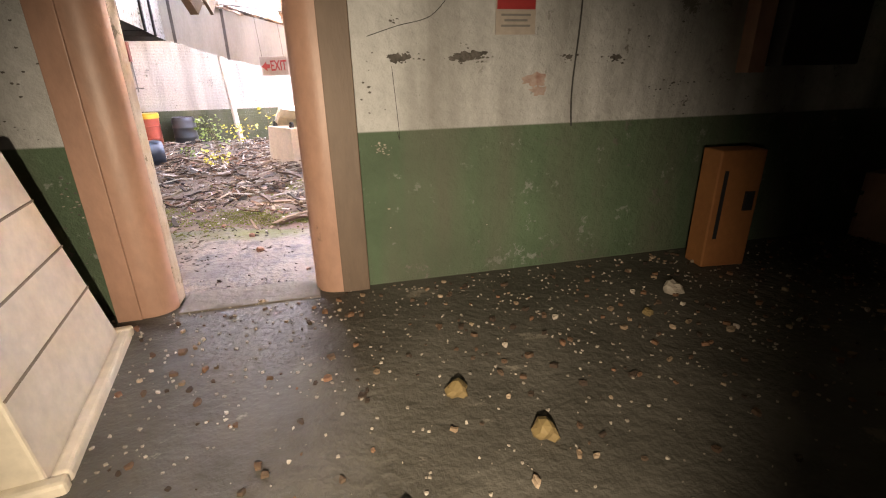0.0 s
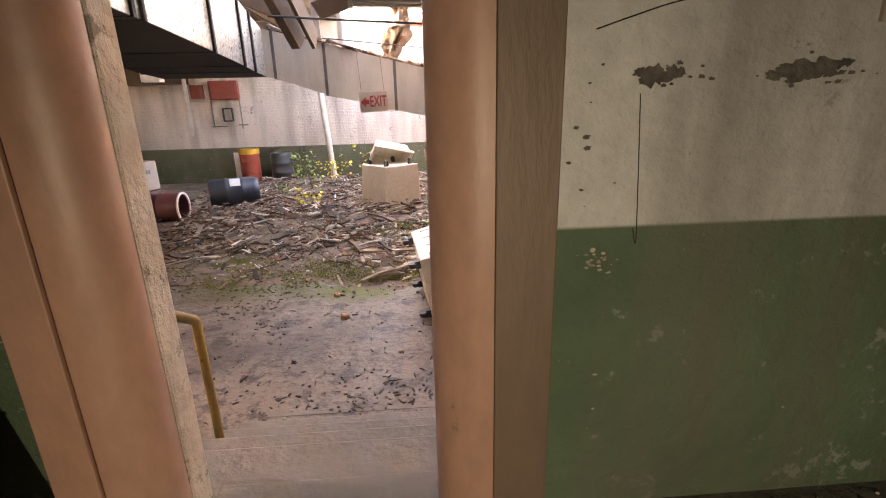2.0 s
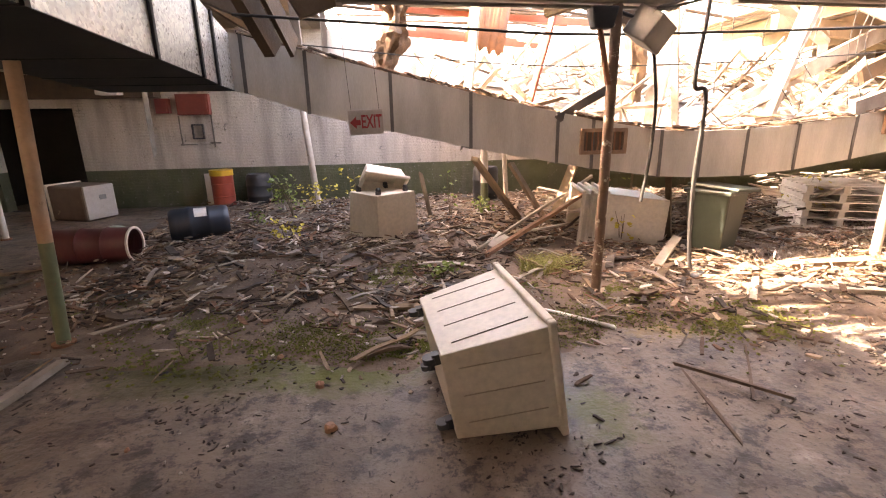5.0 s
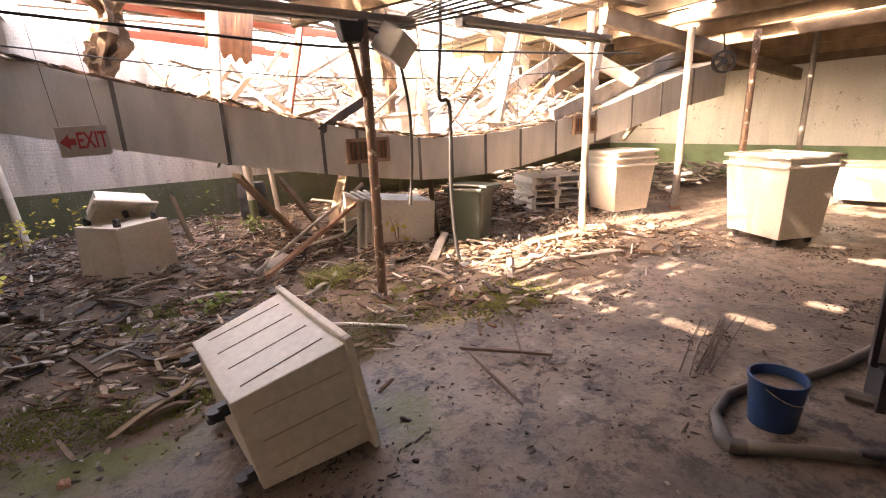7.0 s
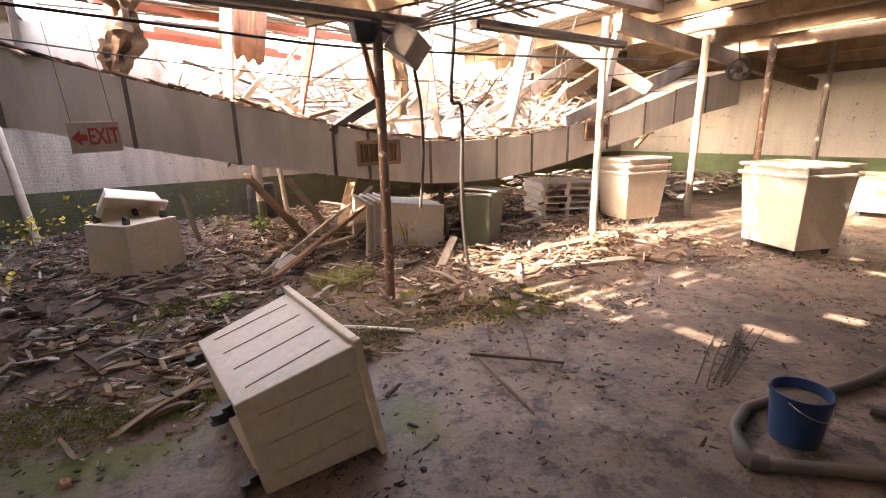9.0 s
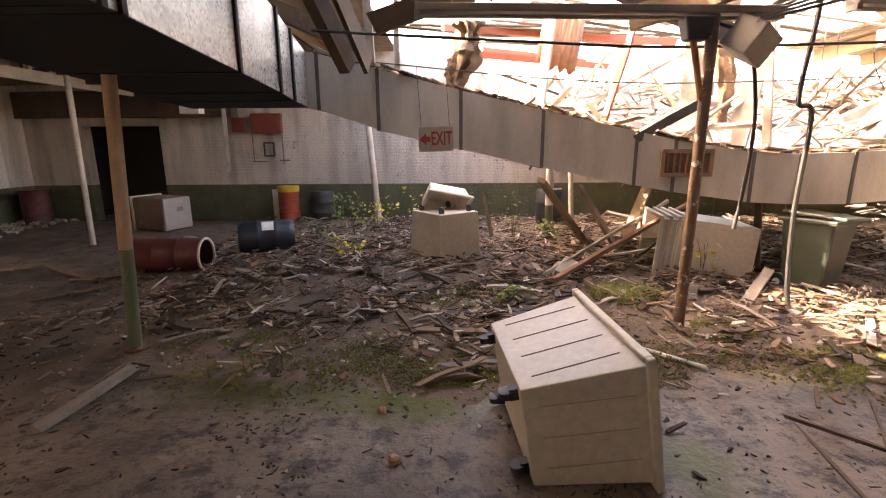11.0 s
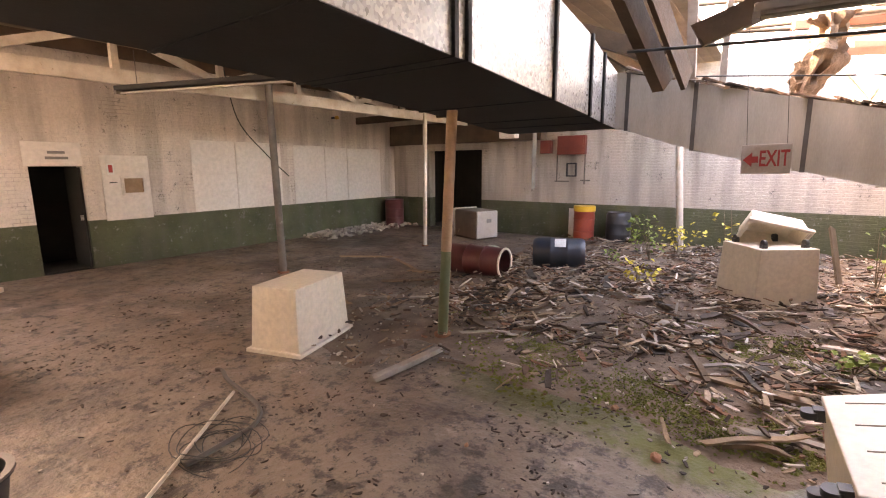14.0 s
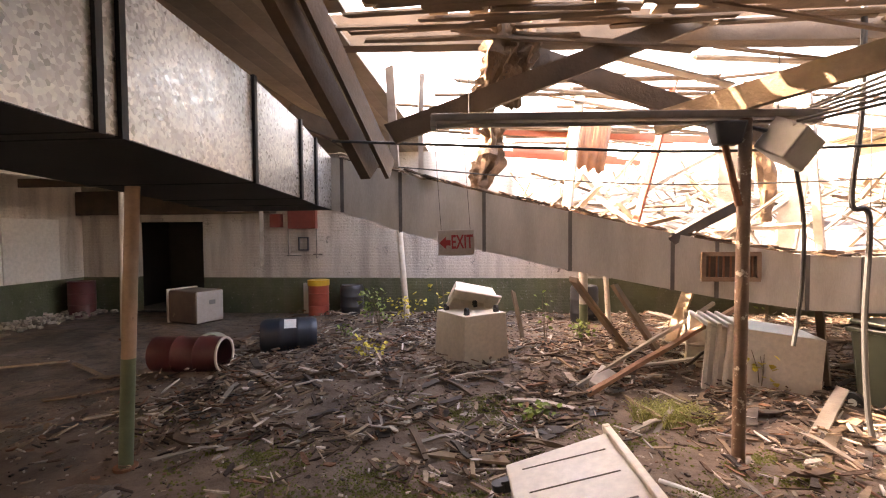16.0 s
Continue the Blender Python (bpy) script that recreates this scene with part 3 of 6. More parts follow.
deck = M()
x = XL
while x < XR:
    w = 0.19
    if HOLE[0] < x < HOLE[1]:
        # planks added past the hole's edge, out of view, to shade the floor
        y1 = HOLE[2] + 1.1 * noise.noise(Vector((x * 0.9, 0, 3))) + rnd(-0.4, 0.4) + rnd(1.0, 2.2)
        gap = rnd(8.8, 10.6) if rnd(0, 1) < 0.3 else y1
        deck.box((x + w / 2, (6.0 + gap) / 2, ZC + 0.015), (w - 0.008, gap - 6.0, 0.03))
        if y1 - gap > 0.8:
            lo = gap + rnd(0.25, 0.6)
            deck.box((x + w / 2, (lo + y1) / 2, ZC + 0.015), (w - 0.008, y1 - lo, 0.03))
    elif x < HOLE[0]:
        # slit by the south wall, out of view, added to light the west side
        y0 = 6.75 + rnd(-0.25, 0.1) if x < -4.5 else 6.0
        deck.box((x + w / 2, (y0 + 18.8) / 2, ZC + 0.015), (w - 0.004, 18.8 - y0, 0.03))
    else:
        y1 = 18.8
        y0 = 6.0
        z = east(x + w / 2)
        if x < HOLE[1] + 4.5 and rnd(0, 1) < 0.5:
            cut = rnd(9.5, 12.5)
            deck.box((x + w / 2, (6.0 + cut) / 2, z), (w - 0.008, cut - 6.0, 0.03))
            y0 = cut + rnd(0.4, 2.0)
        deck.box((x + w / 2, (y0 + y1) / 2, z), (w - 0.008, y1 - y0, 0.03))
    x += 0.19
structure("ceiling", deck, DECK, "weathered plank roof deck with a large hole", "ceiling")
room_roof = M().box((2.0, 3.4, ZC + 0.5), (9.4, 5.6, 0.1))
structure("room_roof", room_roof, SHINGLE, "roof over the side room", "roof")

def beam(name, a, b, w, h, material, label, category="beam", group="", twist=0.0):
    a, b = Vector(a), Vector(b)
    d = b - a
    q = d.to_track_quat('X', 'Z').to_matrix().to_4x4()
    mm = M()
    n = max(2, int(d.length / 0.5))
    half = d.length / 2
    vs, fs = [], []
    for i in range(n + 1):
        x = -half + d.length * i / n
        j = rnd(-0.006, 0.006)
        for sy, sz in ((-1, -1), (1, -1), (1, 1), (-1, 1)):
            e = rnd(-0.004, 0.004)
            ragged = rnd(-0.06, 0.03) if i in (0, n) else 0
            vs.append((x + ragged, sy * w / 2 + j + e, sz * h / 2 + j + e))
    for i in range(n):
        for k in range(4):
            fs.append((i * 4 + k, i * 4 + (k + 1) % 4, i * 4 + 4 + (k + 1) % 4, i * 4 + 4 + k))
    fs += [(3, 2, 1, 0), tuple(n * 4 + k for k in range(4))]
    mm.add(vs, fs)
    ob = new(name, mm.mesh(name, material))
    ob.matrix_world = Matrix.Translation((a + b) / 2) @ q @ pose(0, 0, 0, twist, 0, 0)
    return tagged(ob, label, category, group)


g = "roof joists along the hall"
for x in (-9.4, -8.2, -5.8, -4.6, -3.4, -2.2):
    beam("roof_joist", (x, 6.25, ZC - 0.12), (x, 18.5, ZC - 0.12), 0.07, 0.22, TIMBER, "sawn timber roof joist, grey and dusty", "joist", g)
# east joists take a paler wood, which stands for the sun on them
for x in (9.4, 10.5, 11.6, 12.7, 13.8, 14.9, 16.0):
    beam("roof_joist", (x, 6.25, east(x) - 0.17), (x, 18.5, east(x) - 0.17), 0.10, 0.26, RAW, "sawn timber roof joist, dusty, paler wood standing for sunlight", "joist", g)
for x in (0.6, 1.8, 3.0, 4.2, 5.4, 6.6, 7.8):
    beam("roof_joist", (x, 6.25, ZC - 0.12), (x + rnd(-.1, .1), rnd(8.6, 9.6), ZC - rnd(0.12, 0.3)), 0.07, 0.22, TIMBER, "snapped timber roof joist at the edge of the hole", "joist", g)
for y in (8.4, 12.4, 15.6):
    beam("girder", (8.4, y, east(8.4) - 0.45), (XR - 0.02, y, east(XR) - 0.45), 0.16, 0.28, RAW, "heavy timber girder under the roof joists", "girder")
beam("girder", (-1.4, 12.05, 4.34), (9.2, 12.15, 4.05), 0.2, 0.34, TIMBER, "heavy timber girder across the hole in the roof", "girder")


def truss(label, a, b, zb, zt, n, material):
    t = thing("roof_truss", label, "truss")
    a, b = Vector((a[0], a[1], 0)), Vector((b[0], b[1], 0))
    d = (b - a)
    ang = math.degrees(math.atan2(d.y, d.x))
    def bar(name, p, q, s=0.14):
        p, q = Vector(p), Vector(q)
        mm = M().box((0, 0, 0), ((q - p).length, 0.09, s), Matrix.Translation((p + q) / 2) @ (q - p).to_track_quat('X', 'Z').to_matrix().to_4x4())
        part(name, mm, material, t)
    bar("bottom_chord", a + Vector((0, 0, zb)), b + Vector((0, 0, zb)), 0.2)
    bar("top_chord", a + Vector((0, 0, zt)), b + Vector((0, 0, zt)), 0.2)
    for i in range(n):
        p, q = a + d * (i / n), a + d * ((i + 1) / n)
        bar("web", p + Vector((0, 0, zb + 0.1)), p + Vector((0, 0, zt - 0.1)), 0.09)
        lo, hi = (p, q) if i % 2 else (q, p)
        bar("web", lo + Vector((0, 0, zb + 0.1)), hi + Vector((0, 0, zt - 0.1)), 0.11)
    return t


truss("white painted timber truss over the dark side of the hall", (-7.0, 6.3), (-7.0, 18.5), 3.2, 3.95, 8, POLE)
truss("timber truss beside the hole in the roof", (-3.0, 16.8), (XL + 0.1, 16.8), 3.3, 3.95, 4, TIMBER)

# snapped timbers hanging at the hole
g = "fallen roof timbers"
for a, b, w, h, m_ in [
    ((-0.88, 10.2, 4.3), (-0.42, 12.1, 2.75), 0.12, 0.26, TIMBER), ((-0.62, 10.3, 4.3), (-0.22, 12.2, 2.8), 0.05, 0.26, TIMBER),
    ((0.0, 11.2, 3.0), (3.2, 11.9, 4.3), 0.09, 0.2, TIMBER), ((1.0, 12.0, 4.1), (4.3, 12.4, 3.0), 0.09, 0.22, TIMBER),
    ((-1.6, 12.6, 3.6), (-0.6, 12.9, 3.2), 0.14, 0.2, TIMBER), ((-0.3, 12.6, 4.1), (-0.3, 13.0, 2.4), 0.1, 0.07, PALE),
    ((0.05, 12.9, 4.1), (0.0, 13.1, 2.5), 0.06, 0.09, PALE), ((1.95, 13.4, 2.2), (2.3, 14.2, 4.2), 0.12, 0.10, PALE),
    ((2.9, 13.6, 2.0), (3.6, 14.0, 4.3), 0.10, 0.05, REDSTEEL), ((6.6, 13.3, 1.9), (7.6, 13.7, 4.1), 0.24, 0.10, PALE),
    ((5.0, 13.8, 1.8), (5.5, 14.1, 4.0), 0.3, 0.05, PALE), ((4.3, 13.9, 1.9), (4.4, 14.1, 4.1), 0.26, 0.06, PALE),
    ((4.8, 13.1, 3.9), (5.3, 13.5, 1.6), 0.10, 0.06, PALE), ((7.6, 12.8, 2.0), (13.5, 13.8, 3.5), 0.12, 0.30, PALE),
    ((7.2, 14.6, 2.2), (11.5, 15.5, 3.9), 0.1, 0.28, PALE), ((8.0, 13.4, 3.6), (9.6, 12.5, 2.6), 0.10, 0.24, PALE),
    ((8.6, 12.8, 2.4), (9.2, 12.9, 4.2), 0.09, 0.2, PALE), ((6.0, 15.0, 2.2), (9.0, 15.3, 3.2), 0.3, 0.04, PALE),
    ((1.0, 15.2, 2.4), (5.5, 16.2, 3.1), 0.25, 0.04, PALE), ((2.0, 14.6, 2.0), (4.6, 14.2, 3.4), 0.2, 0.05, PALE),
    ((9.0, 14.2, 2.6), (12.6, 14.8, 4.0), 0.14, 0.26, TIMBER), ((6.4, 13.6, 3.9), (8.6, 14.6, 3.2), 0.2, 0.06, PALE)]:
    beam("fallen_timber", a, b, w, h, m_, "split timber hanging from the broken roof" if m_ is not REDSTEEL else "orange-red steel strut leaning on the fallen roof", "timber", g)
g = "red steel purlins"
for i, (y, z) in enumerate(((16.2, 4.0), (17.0, 4.15), (17.8, 3.8), (18.3, 3.98))):
    beam("steel_purlin", (0.6 + 0.3 * i, y, z + 0.1), (5.2 - 0.4 * i, y + 0.3, z - 0.15), 0.06, 0.13, REDSTEEL, "orange-red steel purlin over the open roof", "purlin", g)
cor = M()
n = 22
for i in range(n):
    for k in (0, 1):
        cor.v.append((i * 0.035, 0.02 * math.cos(i * 1.5), -k * 0.95 + 0.05 * math.sin(i * 1.3) * k))
cor.f = [(2 * i, 2 * i + 2, 2 * i + 3, 2 * i + 1) for i in range(n - 1)]
ob = solo("corrugated_sheet", cor, RUST, "rusty corrugated steel sheet hanging from a purlin", "roof sheet", smooth=True)
ob.modifiers.new("thick", 'SOLIDIFY').thickness = 0.006
ob.matrix_world = pose(2.35, 15.2, 4.15, -12, 14, 8)

# collapsed slab of roof felt behind the duct
fall = M()
nx, ny = 60, 40
for j in range(ny + 1):
    for i in range(nx + 1):
        u, v = i / nx, j / ny
        px, py = 2.5 + 9.0 * u, 13.75 + 4.7 * v
        pz = 1.72 + 1.3 * v + 0.22 * noise.noise(Vector((px * 0.5, py * 0.5, 1))) + 0.12 * noise.noise(Vector((px * 2, py * 2, 4)))
        pz += 0.25 * max(0, 0.1 - u) / 0.1
        fall.v.append((px, py, pz))
fall.f = [(j * (nx + 1) + i, j * (nx + 1) + i + 1, (j + 1) * (nx + 1) + i + 1, (j + 1) * (nx + 1) + i) for j in range(ny) for i in range(nx)]
ob = solo("fallen_roof", fall, SHINGLE, "collapsed slab of grey felted roof lying on the wreckage", "fallen roof", smooth=True)
ob.modifiers.new("thick", 'SOLIDIFY').thickness = -0.06

# ---------------------------------------------------------------- the ventilation duct
RUSTTAN = mat("tan_rusty_frame", (0.30, 0.19, 0.12), (0.16, 0.09, 0.055), 5.0, 0.7, 0.1, bump=0.2, fine=30)
SEAM = mat("grimy_duct_seam", (0.15, 0.135, 0.12), (0.07, 0.062, 0.055), 4.0, 0.6, 0.2, bump=0.1, fine=30)
duct = thing("ventilation_duct", "sagging galvanised steel ventilation duct with flanged joints", "duct")
def duct_run(rings, sheet):
    """Sections between rings; a ring is four corners: low near, low far, high far, high near."""
    for a, b in zip(rings, rings[1:]):
        mm = M().add(list(a) + list(b), [(0, 1, 5, 4), (1, 2, 6, 5), (2, 3, 7, 6), (3, 0, 4, 7), (3, 2, 1, 0), (4, 5, 6, 7)])
        part("duct_section", mm, sheet, duct)
    for a in rings[1:-1]:
        c = sum((Vector(p) for p in a), Vector()) / 4
        nrm = (Vector(a[1]) - Vector(a[0])).cross(Vector(a[3]) - Vector(a[0])).normalized()
        o = [c + (Vector(p) - c) * (1.035 if sheet is GALV else 1.025) for p in a]
        mm = M().add([p - nrm * 0.022 for p in o] + [p + nrm * 0.022 for p in o], [(0, 1, 5, 4), (1, 2, 6, 5), (2, 3, 7, 6), (3, 0, 4, 7), (3, 2, 1, 0), (4, 5, 6, 7)])
        part("flange", mm, DUCTDARK if sheet is GALV else SEAM, duct)
def ring_y(y, x, zb, zt, w):
    return [(x, y, zb), (x - w, y, zb), (x - w, y, zt), (x, y, zt)]
def ring_x(x, zb, zt, y, w):
    return [(x, y, zb), (x, y + w, zb), (x, y + w, zt), (x, y, zt)]
near = [ring_y(6.3, -0.93, 2.66, 3.55, 1.5), ring_y(7.9, -0.97, 2.64, 3.52, 1.5), ring_y(9.0, -1.0, 2.60, 3.46, 1.5), ring_y(9.15, -1.0, 2.60, 3.46, 1.5), ring_y(10.6, -1.03, 2.52, 3.38, 1.5), ring_y(11.6, -1.05, 2.46, 3.26, 1.5), ring_y(12.05, -1.06, 2.42, 3.16, 1.5), ring_y(12.7, -1.09, 2.39, 3.05, 1.5)]
duct_run(near, GALV)
# black sheets below the near run, standing for the shade under it
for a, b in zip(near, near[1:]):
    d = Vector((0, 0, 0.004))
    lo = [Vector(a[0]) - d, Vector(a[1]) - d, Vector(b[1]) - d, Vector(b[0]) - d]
    part("underside", M().add([p for p in lo] + [p - d for p in lo], [(0, 1, 2, 3), (7, 6, 5, 4), (0, 4, 5, 1), (1, 5, 6, 2), (2, 6, 7, 3), (3, 7, 4, 0)]), DUCTDARK, duct, "added black sheet for the shade under the duct")
sag = [ring_x(-1.35, 2.44, 3.10, 12.7, 0.95)]
for x, zb, zt in ((-0.95, 2.36, 3.03), (-0.2, 2.10, 2.84), (0.85, 1.85, 2.58), (1.9, 1.61, 2.33), (3.1, 1.38, 2.06), (3.6, 1.29, 1.95), (4.6, 1.15, 1.79), (5.2, 1.12, 1.77), (5.9, 1.12, 1.78), (6.7, 1.18, 1.83), (7.6, 1.31, 1.94), (8.7, 1.50, 2.10), (9.8, 1.72, 2.38), (10.8, 1.93, 2.64), (12.0, 2.15, 2.94), (13.5, 2.35, 3.2)):
    sag.append(ring_x(x, zb, zt, 12.7 + 0.02 * math.sin(x), 0.95))
duct_run(sag, DULL)
for x, z in ((3.75, 1.66), (8.35, 1.84)):
    v = M()
    for dx, dz, sx, sz in ((0, 0.15, 0.66, 0.05), (0, -0.15, 0.66, 0.05), (-0.31, 0, 0.05, 0.3), (0.31, 0, 0.05, 0.3)):
        v.box((x + dx, 12.68, z + dz), (sx, 0.05, sz))
    vf = part("vent_frame", v, RUSTTAN, duct, "rusty air outlet frame")
    part("vent_grille", M().box((x, 12.692, z), (0.56, 0.02, 0.26)), TIMBER, vf)
    for k in range(7):
        part("louvre", M().box((x - 0.24 + 0.08 * k, 12.676, z), (0.018, 0.02, 0.25)), RUST, vf)
rag = M()
for i in range(420):
    x = rnd(-0.9, 9)
    k = next((a, b) for a, b in zip(sag, sag[1:]) if a[0][0] <= x <= b[0][0] + 1e-6)
    s = (x - k[0][0][0]) / max(1e-6, k[1][0][0] - k[0][0][0])
    z = k[0][3][2] * (1 - s) + k[1][3][2] * s
    rag.box((0, 0, 0), (rnd(0.05, 0.4), rnd(0.02, 0.12), rnd(0.006, 0.03)), pose(x, rnd(12.7, 13.3), z + rnd(0.012, 0.05), rnd(-12, 12), rnd(-8, 8) + math.degrees(math.atan2(k[0][3][2] - k[1][3][2], k[1][0][0] - k[0][0][0])), rnd(-50, 50)))
solo("duct_litter", rag, LITTER, "splinters and felt scraps lying on the duct", "debris", kind="stuff")

# ---------------------------------------------------------------- exit sign
sign = thing("exit_sign", "cream hanging sign with red arrow and letters", "sign", pose(0.55, 12.0, 1.975, 0, -1.5, 0))
part("board", M().box((0, 0, 0), (0.40, 0.012, 0.28)), SIGNW, sign, bevel=0.004)
part("arrow", M().add([(-0.185, -0.009, 0.0), (-0.11, -0.009, 0.07), (-0.11, -0.009, 0.03), (-0.06, -0.009, 0.03), (-0.06, -0.009, -0.03), (-0.11, -0.009, -0.03), (-0.11, -0.009, -0.07)] + [(-0.185, -0.006, 0.0), (-0.11, -0.006, 0.07), (-0.11, -0.006, 0.03), (-0.06, -0.006, 0.03), (-0.06, -0.006, -0.03), (-0.11, -0.006, -0.03), (-0.11, -0.006, -0.07)], [(0, 1, 2, 3, 4, 5, 6)[::-1], (7, 8, 9, 10, 11, 12, 13)] + [(i, (i + 1) % 7, 7 + (i + 1) % 7, 7 + i) for i in range(7)]), SIGNR, sign)
txt = bpy.data.curves.new("lettering", 'FONT')
txt.body, txt.size, txt.align_x, txt.align_y, txt.extrude, txt.offset = "EXIT", 0.21, 'CENTER', 'CENTER', 0.002, 0.004
to = new("lettering", txt)
deps = bpy.context.evaluated_depsgraph_get()
tm = bpy.data.meshes.new_from_object(to.evaluated_get(deps))
bpy.data.objects.remove(to)
tm.materials.clear()
tm.materials.append(SIGNR)
lt = new("lettering", tm)
lt.parent = sign
lt.matrix_local = Matrix.Translation((0.065, -0.009, 0)) @ pose(0, 0, 0, 90, 0, 0) @ Matrix.Diagonal((0.56, 1.0, 1, 1))
for sx in (-0.16, 0.16):
    part("wire", M().tube([(sx, 0, 0.13), (sx - 0.04, 0.05, 1.0), (sx - 0.08, 0.1, 2.0)], 0.003, 6), CABLE, sign)

# ---------------------------------------------------------------- pipe columns
def pole(x, y, top, lower, upper, r=0.055, lean=(0, 0), band=0.95, label="steel pipe column"):
    p = thing("pipe_column", label, "column", pose(x, y, 0), "pipe columns of the hall")
    lx, ly = lean
    part("lower_paint", M().tube([(0, 0, 0), (lx * band / top, ly * band / top, band)], r, 14), lower, p, smooth=True)
    part("upper_paint", M().tube([(lx * band / top, ly * band / top, band), (lx, ly, top)], r, 14), upper, p, smooth=True)
    part("foot", M().tube([(0, 0, 0), (0, 0, 0.03)], r * 1.7, 14), RUST, p)
    return p


pole(-2.32, 10.66, 2.54, POLEG, POLETAN, 0.058, (0.15, 0), 1.0, "rusty steel pipe column with a green foot")
pole(-6.71, 11.63, 4.1, POLEDARK, POLEDARK, 0.065, (-0.1, 0), 0.7, "dark scuffed steel pipe column")
pole(-6.33, 15.42, 3.3, POLE, POLE, 0.05, (0.05, 0), 0.5, "white flaking steel pipe column")
pole(-0.96, 17.39, 2.6, POLE, POLE, 0.07, (-0.2, 0), 0.4, "white leaning steel pipe column")
pole(3.12, 11.21, 3.3, POLERUST, POLERUST, 0.055, (0.02, 0), 0.9, "rusty mottled steel pipe column")
pole(7.38, 11.85, 3.6, POLE, POLE, 0.06, (0.05, 0), 0.5, "white flaking steel pipe column with a red patch")
pole(10.51, 12.0, 3.6, POLEDARK, POLE, 0.07, (0.06, 0), 0.95, "white steel pipe column with a grey foot")
pole(12.3, 11.6, 3.6, POLEG, POLERUST, 0.07, (0.08, 0), 0.9, "brown steel pipe column with a green foot")
pole(13.6, 11.0, 3.6, POLEG, POLEDARK, 0.06, (0.1, 0), 0.9, "grey steel pipe column with a green foot")
pole(2.72, 16.0, 1.6, POLEG, POLE, 0.08, (-0.02, 0), 0.7, "short white pipe stub with a green foot")
pole(3.3, 16.4, 1.5, POLE, POLE, 0.05, (-0.1, 0), 0.3, "short white pipe stub")

# ---------------------------------------------------------------- poly totes
def tote(label, m, L=1.05, W=0.85, H=0.75, casters=True, ribs=3, nested=0, taper=0.84, cat="tote", along=False):
    """A tapered plastic tote, opening up; its foot is at the origin."""
    o = thing("plastic_tote", label, cat, m, "cream plastic totes")
    def shell(z0):
        a, b = L / 2, W / 2
        ka, kb = a * taper, b * taper
        out = [(-ka, -kb, z0), (ka, -kb, z0), (ka, kb, z0), (-ka, kb, z0), (-a, -b, z0 + H), (a, -b, z0 + H), (a, b, z0 + H), (-a, b, z0 + H)]
        inn = [(x * 0.96, y * 0.955, z + (0.02 if z == z0 else 0)) for x, y, z in out]
        f = [(3, 2, 1, 0), (0, 1, 5, 4), (1, 2, 6, 5), (2, 3, 7, 6), (3, 0, 4, 7)]
        f += [tuple(i + 8 for i in q[::-1]) for q in f] + [(4, 5, 13, 12), (5, 6, 14, 13), (6, 7, 15, 14), (7, 4, 12, 15)]
        return M().add(out + inn, f)
    body = part("body", shell(0), TOTE, o, bevel=0.02)
    def lip(z):
        mm = M()
        for c, s in (((0, -W / 2 - 0.012, z), (L + 0.09, 0.045, 0.05)), ((0, W / 2 + 0.012, z), (L + 0.09, 0.045, 0.05)), ((-L / 2 - 0.022, 0, z), (0.045, W - 0.02, 0.05)), ((L / 2 + 0.022, 0, z), (0.045, W - 0.02, 0.05))):
            mm.box(c, s)
        return mm
    part("lip", lip(H - 0.012), TOTE, o, bevel=0.012)
    for k in range(nested):
        zz = H + 0.13 * (k + 1)
        a, b = L / 2 - 0.008, W / 2 - 0.008
        part("nested_tote", M().box((0, 0, zz - 0.075), (2 * a, 2 * b, 0.13), None, 0.975), TOTE, o, bevel=0.02)
        part("lip", lip(zz - 0.012), TOTE, o, bevel=0.012)
    for k in range(4 if along else 0):
        v = -0.33 + 0.22 * k
        u = -0.27 + 0.27 * k
        lean_x, lean_y = math.degrees(math.atan2(L / 2 * (1 - taper), H)), math.degrees(math.atan2(W / 2 * (1 - taper), H))
        for sy in (-1, 1) if k < ribs else ():
            part("rib", M().box((u * L, 0, 0), (0.006, 0.009, H * 0.74), pose(0, sy * W / 2 * (1 + taper) / 2, H / 2, -sy * lean_y, 0, 0)), FAINT, o)
        for sx in (-1, 1):
            part("rib", M().box((0, v * W, 0), (0.009, 0.007, H * 0.74), pose(sx * L / 2 * (1 + taper) / 2, 0, H / 2, 0, sx * lean_x, 0)), GROOVE, o)
    for k in range(0 if along else ribs):
        z = H * (0.24 + 0.22 * k)
        s = taper + (1 - taper) * z / H
        a, b = L / 2 * s, W / 2 * s
        for sy in (-1, 1):
            part("rib", M().box((0, sy * (b + 0.001), z), (2 * a * 0.98, 0.006, 0.007)), GROOVE, o)
        for sx in (-1, 1):
            part("rib", M().box((sx * (a + 0.001), 0, z), (0.006, 2 * b * 0.98, 0.007)), GROOVE, o)
    if casters:
        for sx in (-1, 1):
            for sy in (-1, 1):
                cx, cy = sx * L * 0.33, sy * W * 0.33
                c = part("caster", M().box((cx, cy, -0.025), (0.07, 0.06, 0.05)), BLACK, o)
                part("wheel", M().tube([(cx - 0.02, cy, -0.065), (cx + 0.02, cy, -0.065)], 0.045, 14), BLACK, c, smooth=True)
    return o


